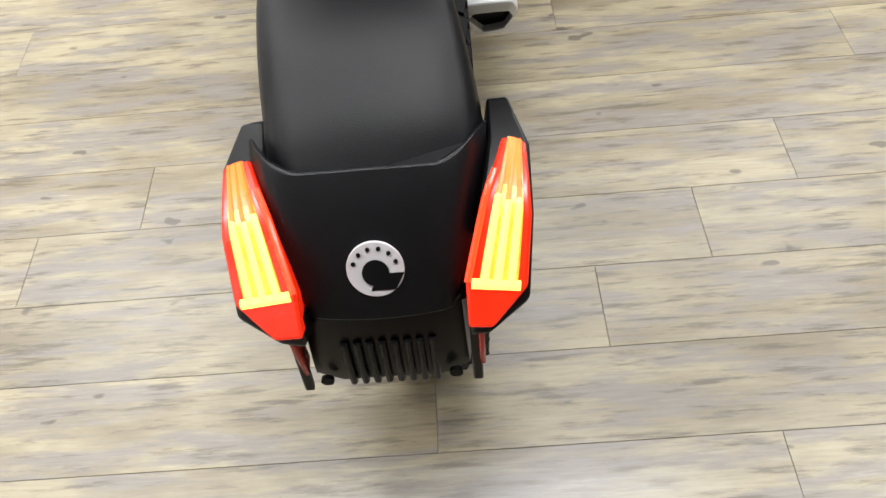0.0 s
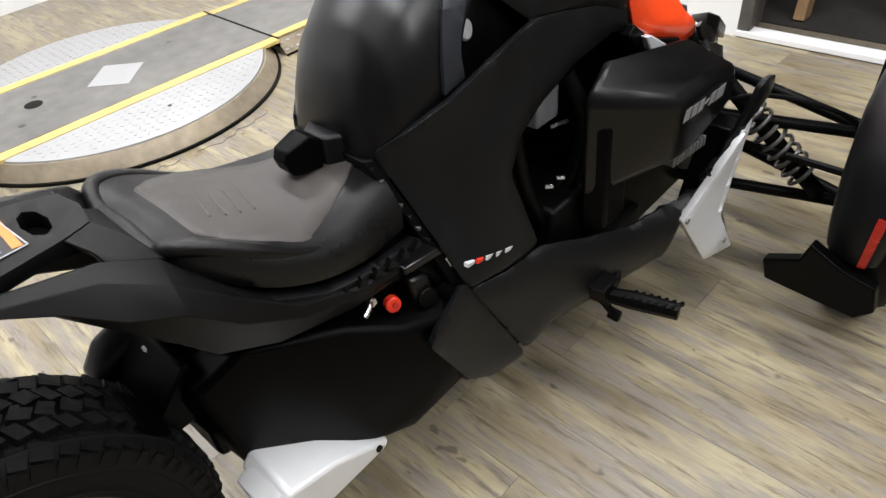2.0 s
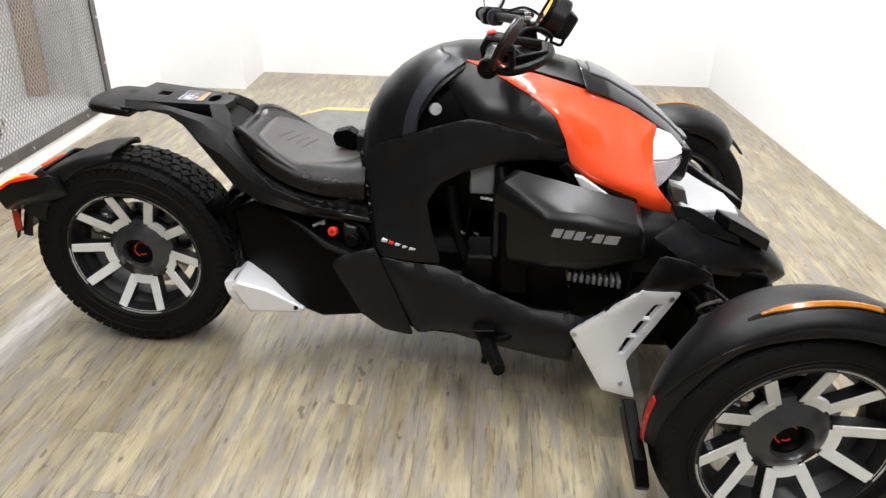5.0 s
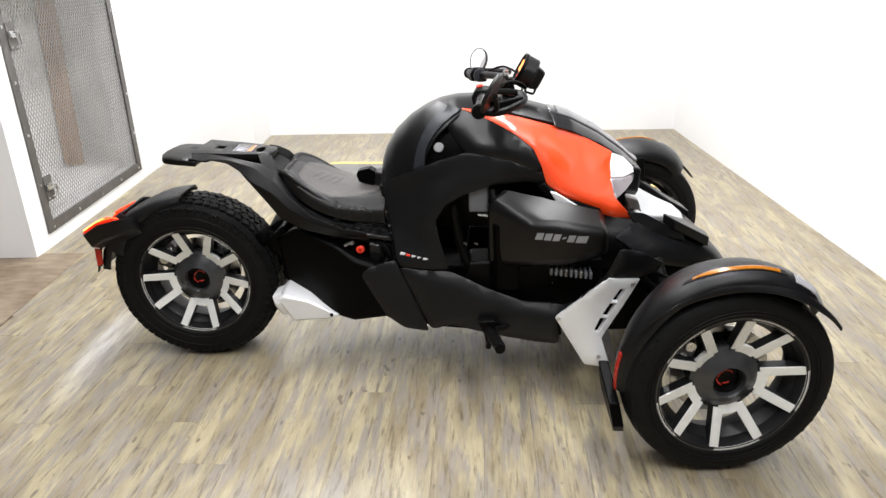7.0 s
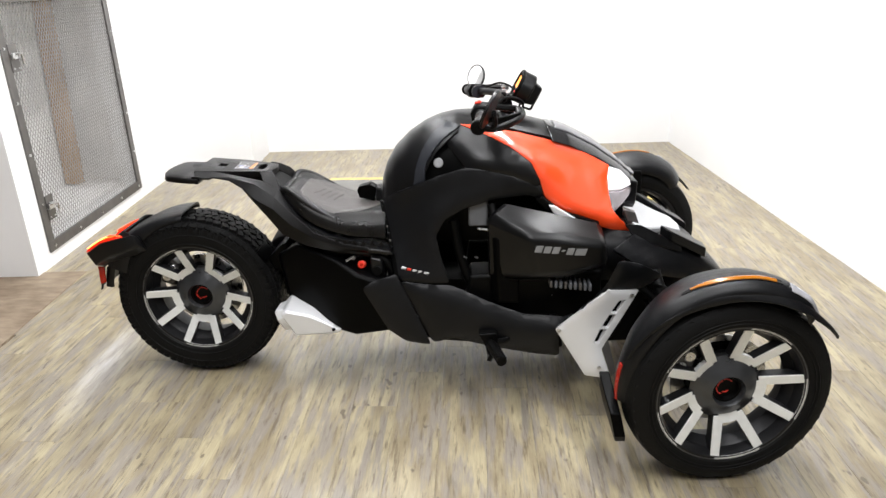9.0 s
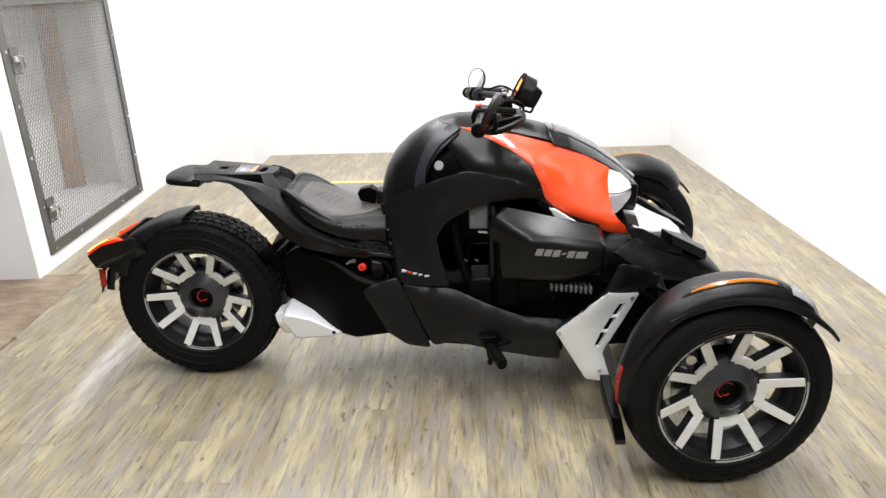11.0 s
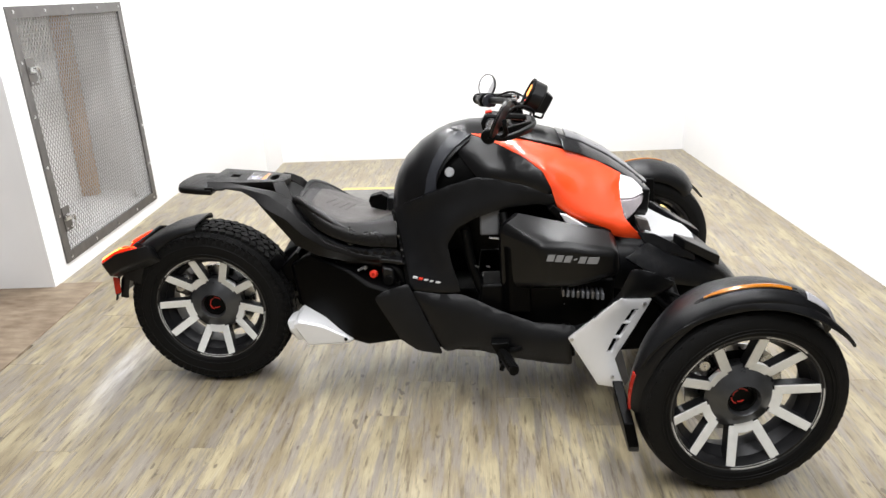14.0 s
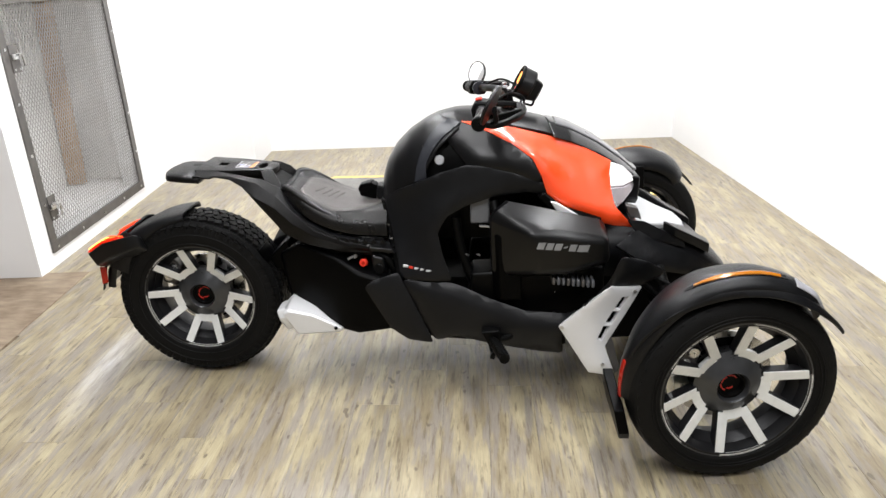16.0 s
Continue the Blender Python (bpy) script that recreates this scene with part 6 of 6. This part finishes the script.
    finish("position_lamp", skin(rings), CLEAR, fen, "clear front position lens")
    block("fender_stay", [[(x, (cy + s * dy), z) for x, z in ((1.66, 0.44), (1.74, 0.44), (1.73, 0.585), (1.68, 0.585))] for dy in (0.085, 0.10)], DARK, bike, 0.004)
    block("mud_flap", [[(1.414 + dx - 0.22 * (z - 0.13), y * s, z) for y, z in ((-0.490, 0.195), (-0.500, 0.138), (-0.600, 0.130), (-0.687, 0.125), (-0.718, 0.165), (-0.706, 0.232), (-0.640, 0.250), (-0.575, 0.290), (-0.560, 0.235))] for dx in (0.0, 0.030)], DEEP, bike, 0.004, "black mud flap behind the front wheel")
    finish("rear_reflector", skin([[on_fender(t, y, q) for q, y in ((-0.004, 0.62), (0.003, 0.62), (0.0035, 0.49), (0.003, 0.36), (-0.004, 0.36))] for t in np.linspace(164, 186, 8)]), REDLENS, fen, "red strip reflector")

# handlebar, mirrors and gauge
bar = tube("handlebar", [(1.008, 0.43, 0.958), (1.035, 0.30, 0.972), (1.075, 0.17, 0.990), (1.115, 0.06, 1.000), (1.118, -0.05, 1.002), (1.085, -0.16, 0.998), (1.055, -0.29, 0.992), (1.044, -0.415, 0.985)], 0.0125, DARK, bike, 12, label="black handlebar")
for s, ga, gb in ((1, (1.053, -0.300, 0.9915), (1.044, -0.420, 0.985)), (-1, (1.033, 0.305, 0.972), (1.008, 0.432, 0.958))):
    ga, gb = Vector(ga), Vector(gb)
    d = (gb - ga).normalized()
    g = tube("grip", [ga, ga.lerp(gb, 0.03), ga.lerp(gb, 0.5), gb], 0.0160, SEAT, bar, 14, smooth=False, label="dark rubber grip", radii=(0.020, 0.0160, 0.0155, 0.0160))
    for k in range(9):
        disc("grip_ring", ga.lerp(gb, 0.08 + 0.095 * k), d, 0.0159, 0.003, SEAT, g, 14)
    disc("bar_end", gb, d, 0.0215, 0.020, DARK, bar, 16, 0.004, "black bar end")
    sw = block("switch_pod", [[ga + d * t + Vector((x, 0, z)) for x, z in ((-0.028, -0.022), (0.026, -0.024), (0.034, 0.0), (0.026, 0.026), (-0.02, 0.028), (-0.034, 0.004))] for t in (-0.065, -0.01)], DARK, bar, 0.006, "black switch pod")
    if s == 1:
        box("kill_switch", ga + d * -0.045 + Vector((-0.012, 0, 0.030)), (0.020, 0.024, 0.008), REDKNOB, sw, (0, -12, 0), 0.003, "red kill switch")
    disc("clamp_ring", ga + d * -0.085, d, 0.024, 0.014, FACET, bar, 16, 0.002)
    # mirror on an arm from the bar's end
    mc = Vector((1.080, -0.468, 1.038)) if s == 1 else Vector((1.046, 0.462, 1.012))
    mn = Vector((-0.88, 0.24, 0.40)) if s == 1 else Vector((-0.70, -0.62, 0.30))
    mr = 0.059 if s == 1 else 0.048
    mir = disc("mirror", mc, mn, mr, 0.006, SATIN, bike, 48, 0.002, "round bar-end mirror", squash=0.94)
    disc("mirror_glass", mc + mn.normalized() * 0.0072, mn, mr - 0.003, 0.0012, CHROME, mir, 48, label="mirror glass", squash=0.94)
    disc("mirror_rim", mc + mn.normalized() * 0.0065, mn, mr, 0.003, SATIN, mir, 48, inner=mr - 0.0035, squash=0.94)
    out = gb + d * 0.01
    for dz in (-0.008, 0.012):
        tube("mirror_arm", [out + Vector((0, 0, dz)), out + Vector((0.045, 0, 0.012 + dz)) + d * 0.006, mc - mn.normalized() * -0.0 + Vector((0.006, 0, -0.01 + dz * 0.3))], 0.007, DARK, mir, 8)
    # open loop guard ahead of the grip
    tube("hand_guard", [out, out + Vector((0.055, 0, -0.006)) - d * 0.008, ga + Vector((0.115, 0, 0.004)) + d * 0.05, ga + Vector((0.110, 0, 0.010)) - d * 0.03, ga + Vector((0.03, 0, 0.012)) - d * 0.06], 0.010, DARK, bar, 8, label="black hand guard loop")
    block("guard_plate", [[p + Vector((0, 0, z)) for p in (out + Vector((0.045, 0, 0)) - d * 0.01, ga + Vector((0.118, 0, 0)) + d * 0.05, ga + Vector((0.113, 0, 0)) - d * 0.03, ga + Vector((0.100, 0, 0)) - d * 0.03, ga + Vector((0.104, 0, 0)) + d * 0.045, out + Vector((0.038, 0, 0)) - d * 0.012)] for z in (-0.010, 0.020)], DARK, bar, 0.003, "black hand guard plate")
    tube("brake_lever", [ga + Vector((0.05, 0, -0.004)) - d * 0.03, ga + Vector((0.062, 0, -0.004)) + d * 0.04, gb + Vector((0.05, 0, -0.004))], 0.006, DARK, bar, 8)
tube("riser", [(1.145, 0.0, 0.90), (1.13, 0.0, 0.95), (1.118, 0.0, 1.0)], 0.024, DARK, bike, 12, label="black handlebar riser")
block("riser_clamp", [[(x, y, z) for x, z in ((1.098, 0.982), (1.142, 0.984), (1.140, 1.018), (1.102, 1.018))] for y in (-0.042, 0.042)], DARK, bike, 0.008, "black handlebar clamp")
for y in (-0.035, 0.035):
    disc("clamp_bolt", (1.12, y, 1.017), (0, 0, 1), 0.008, 0.006, STEEL, bike, 8, 0.001)
gn = Vector((-0.80, -0.02, 0.42)).normalized()
gc = Vector((1.185, 0.0, 1.028))
gauge = disc("gauge_pod", gc, -gn, 0.052, 0.046, SATIN, bike, 40, 0.006, "round black gauge pod")
disc("gauge_rim", gc + gn * -0.004, gn, 0.054, 0.012, DARK, gauge, 40, 0.003, inner=0.047)
disc("gauge_glass", gc + gn * -0.001, gn, 0.0475, 0.003, SCREENDARK, gauge, 40, label="dark gauge glass")
gu = Vector((0, 1, 0))
gv = gn.cross(gu).normalized()
gv = gv if gv.z > 0 else -gv
block("gauge_screen", [[gc + gn * d + gu * a + gv * b for a, b in ((-0.033, -0.008), (0.033, -0.008), (0.030, 0.030), (-0.030, 0.030))] for d in (0.0015, 0.0035)], SCREEN, gauge, 0.001, "lit orange gauge screen")
disc("warning_light", gc + gn * 0.002 - gu * 0.004 - gv * 0.022, gn, 0.003, 0.0012, REDDOT, gauge, 10, label="small lit red warning light")
block("gauge_back", [[gc - gn * d + gu * a * k + gv * b * k for a, b in ((-0.042, -0.040), (0.042, -0.040), (0.046, 0.0), (0.040, 0.036), (-0.040, 0.036), (-0.046, 0.0))] for d, k in ((0.040, 1.0), (0.075, 0.80))], SATIN, gauge, 0.006, "black gauge back")
tube("gauge_cable", [gc - gn * 0.07 - gv * 0.02, gc - gn * 0.075 - gv * 0.05, Vector((1.20, -0.01, 0.955)), Vector((1.17, -0.01, 0.93))], 0.004, DARK, gauge, 8)
block("gauge_stay", [[(x, y, z) for y, z in ((-0.02, zb), (0.02, zb), (0.02, zt), (-0.02, zt))] for x, zb, zt in ((1.14, 0.985, 1.0), (1.20, 0.975, 0.993), (1.225, 0.985, 1.005))], DARK, bike, 0.003)
for y in (-0.05, 0.05):
    tube("control_cable", [(1.06, y * 5.0, 0.985), (1.13, y * 3.2, 1.02), (1.19, y * 1.4, 0.99), (1.18, y * 0.8, 0.93)], 0.004, DARK, bike, 8)
disc("tank_inner_cap", (0.90, -0.115, 0.800), (0.2, -1, 0.2), 0.0165, 0.012, SILVERDULL, bike, 20, 0.003, "pale round cap behind the side opening")

# the whole bar sits a little further back
for ob in bike.children:
    kind = ob.name.split(".")[0]
    if kind in ("handlebar", "mirror", "riser_clamp", "gauge_pod", "gauge_stay", "control_cable"):
        ob.location = Vector((-0.018, 0.0, 0.002)) if kind.startswith("gauge") else Vector((-0.012, 0.0, -0.014 if ob.name == "mirror.001" else -0.004))

# ---- the plank floor ----
bm = skin([[room(u, v, z) for u, v in ((-0.95, -4.6), (3.1, -4.6), (3.1, 3.7), (-1.7, 3.7), (-1.7, 0.85), (-0.95, 0.85))] for z in (-0.08, -0.0075)])
floor = tagged(finish("floor", bm, material("floor_screed", (0.13, 0.11, 0.08), 0.9), flat=True), "limed oak vinyl plank floor with dark joints", "floor", kind="structure")
# store floor, in the same painted shade
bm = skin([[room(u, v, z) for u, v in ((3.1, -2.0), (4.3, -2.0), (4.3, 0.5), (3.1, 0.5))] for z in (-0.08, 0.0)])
tagged(finish("store_floor", bm, SHADOWBOX, flat=True), "store room floor coloured near black for shade", "floor", kind="structure")
PW, PL, GAP = 0.152, 1.22, 0.0005


def plank_mesh(length):
    bm = bmesh.new()
    x, y, c = PW / 2 - GAP / 2, length / 2 - GAP / 2, 0.0006
    rings = [[(sx * (x - i), sy * (y - i), z) for sx, sy in ((-1, -1), (1, -1), (1, 1), (-1, 1))] for i, z in ((0, -0.007), (0, -c), (c, 0.0))]
    rows = [[bm.verts.new(p) for p in r] for r in rings]
    for a, b in zip(rows, rows[1:]):
        for i in range(4):
            bm.faces.new((a[i], a[(i + 1) % 4], b[(i + 1) % 4], b[i]))
    bm.faces.new(rows[-1])
    bmesh.ops.recalc_face_normals(bm, faces=bm.faces)
    me = bpy.data.meshes.new("plank")
    bm.to_mesh(me)
    bm.free()
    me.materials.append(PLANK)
    return me


whole = plank_mesh(PL)
known = {0: -0.317, 1: -0.518, 2: -0.712, -1: -0.035, -2: -0.541, 4: -0.925, 5: -0.335}
rng = random.Random(12)
for i in range(-9, 22):
    cx = -0.088 + PW * i
    start = known.get(i, rng.uniform(0, PL))
    side = cx * math.sin(TURN)
    first, last = (-4.56 + side) / math.cos(TURN), (3.50 + side) / math.cos(TURN)
    for k in range(math.floor((first - start) / PL), math.ceil((last - start) / PL)):
        low, high = max(first, start + PL * k), min(last, start + PL * (k + 1))
        if high - low < 0.06:
            continue
        cy = (low + high) / 2
        u, v = cx * math.cos(TURN) + cy * math.sin(TURN), -side + cy * math.cos(TURN)
        if u > 3.0 or (u < -0.97 and v < 1.4) or u < -1.5:
            continue
        ob = new("plank", whole if high - low > PL - 0.001 else plank_mesh(high - low))
        ob.parent = floor
        ob.location = (cx, cy, 0)
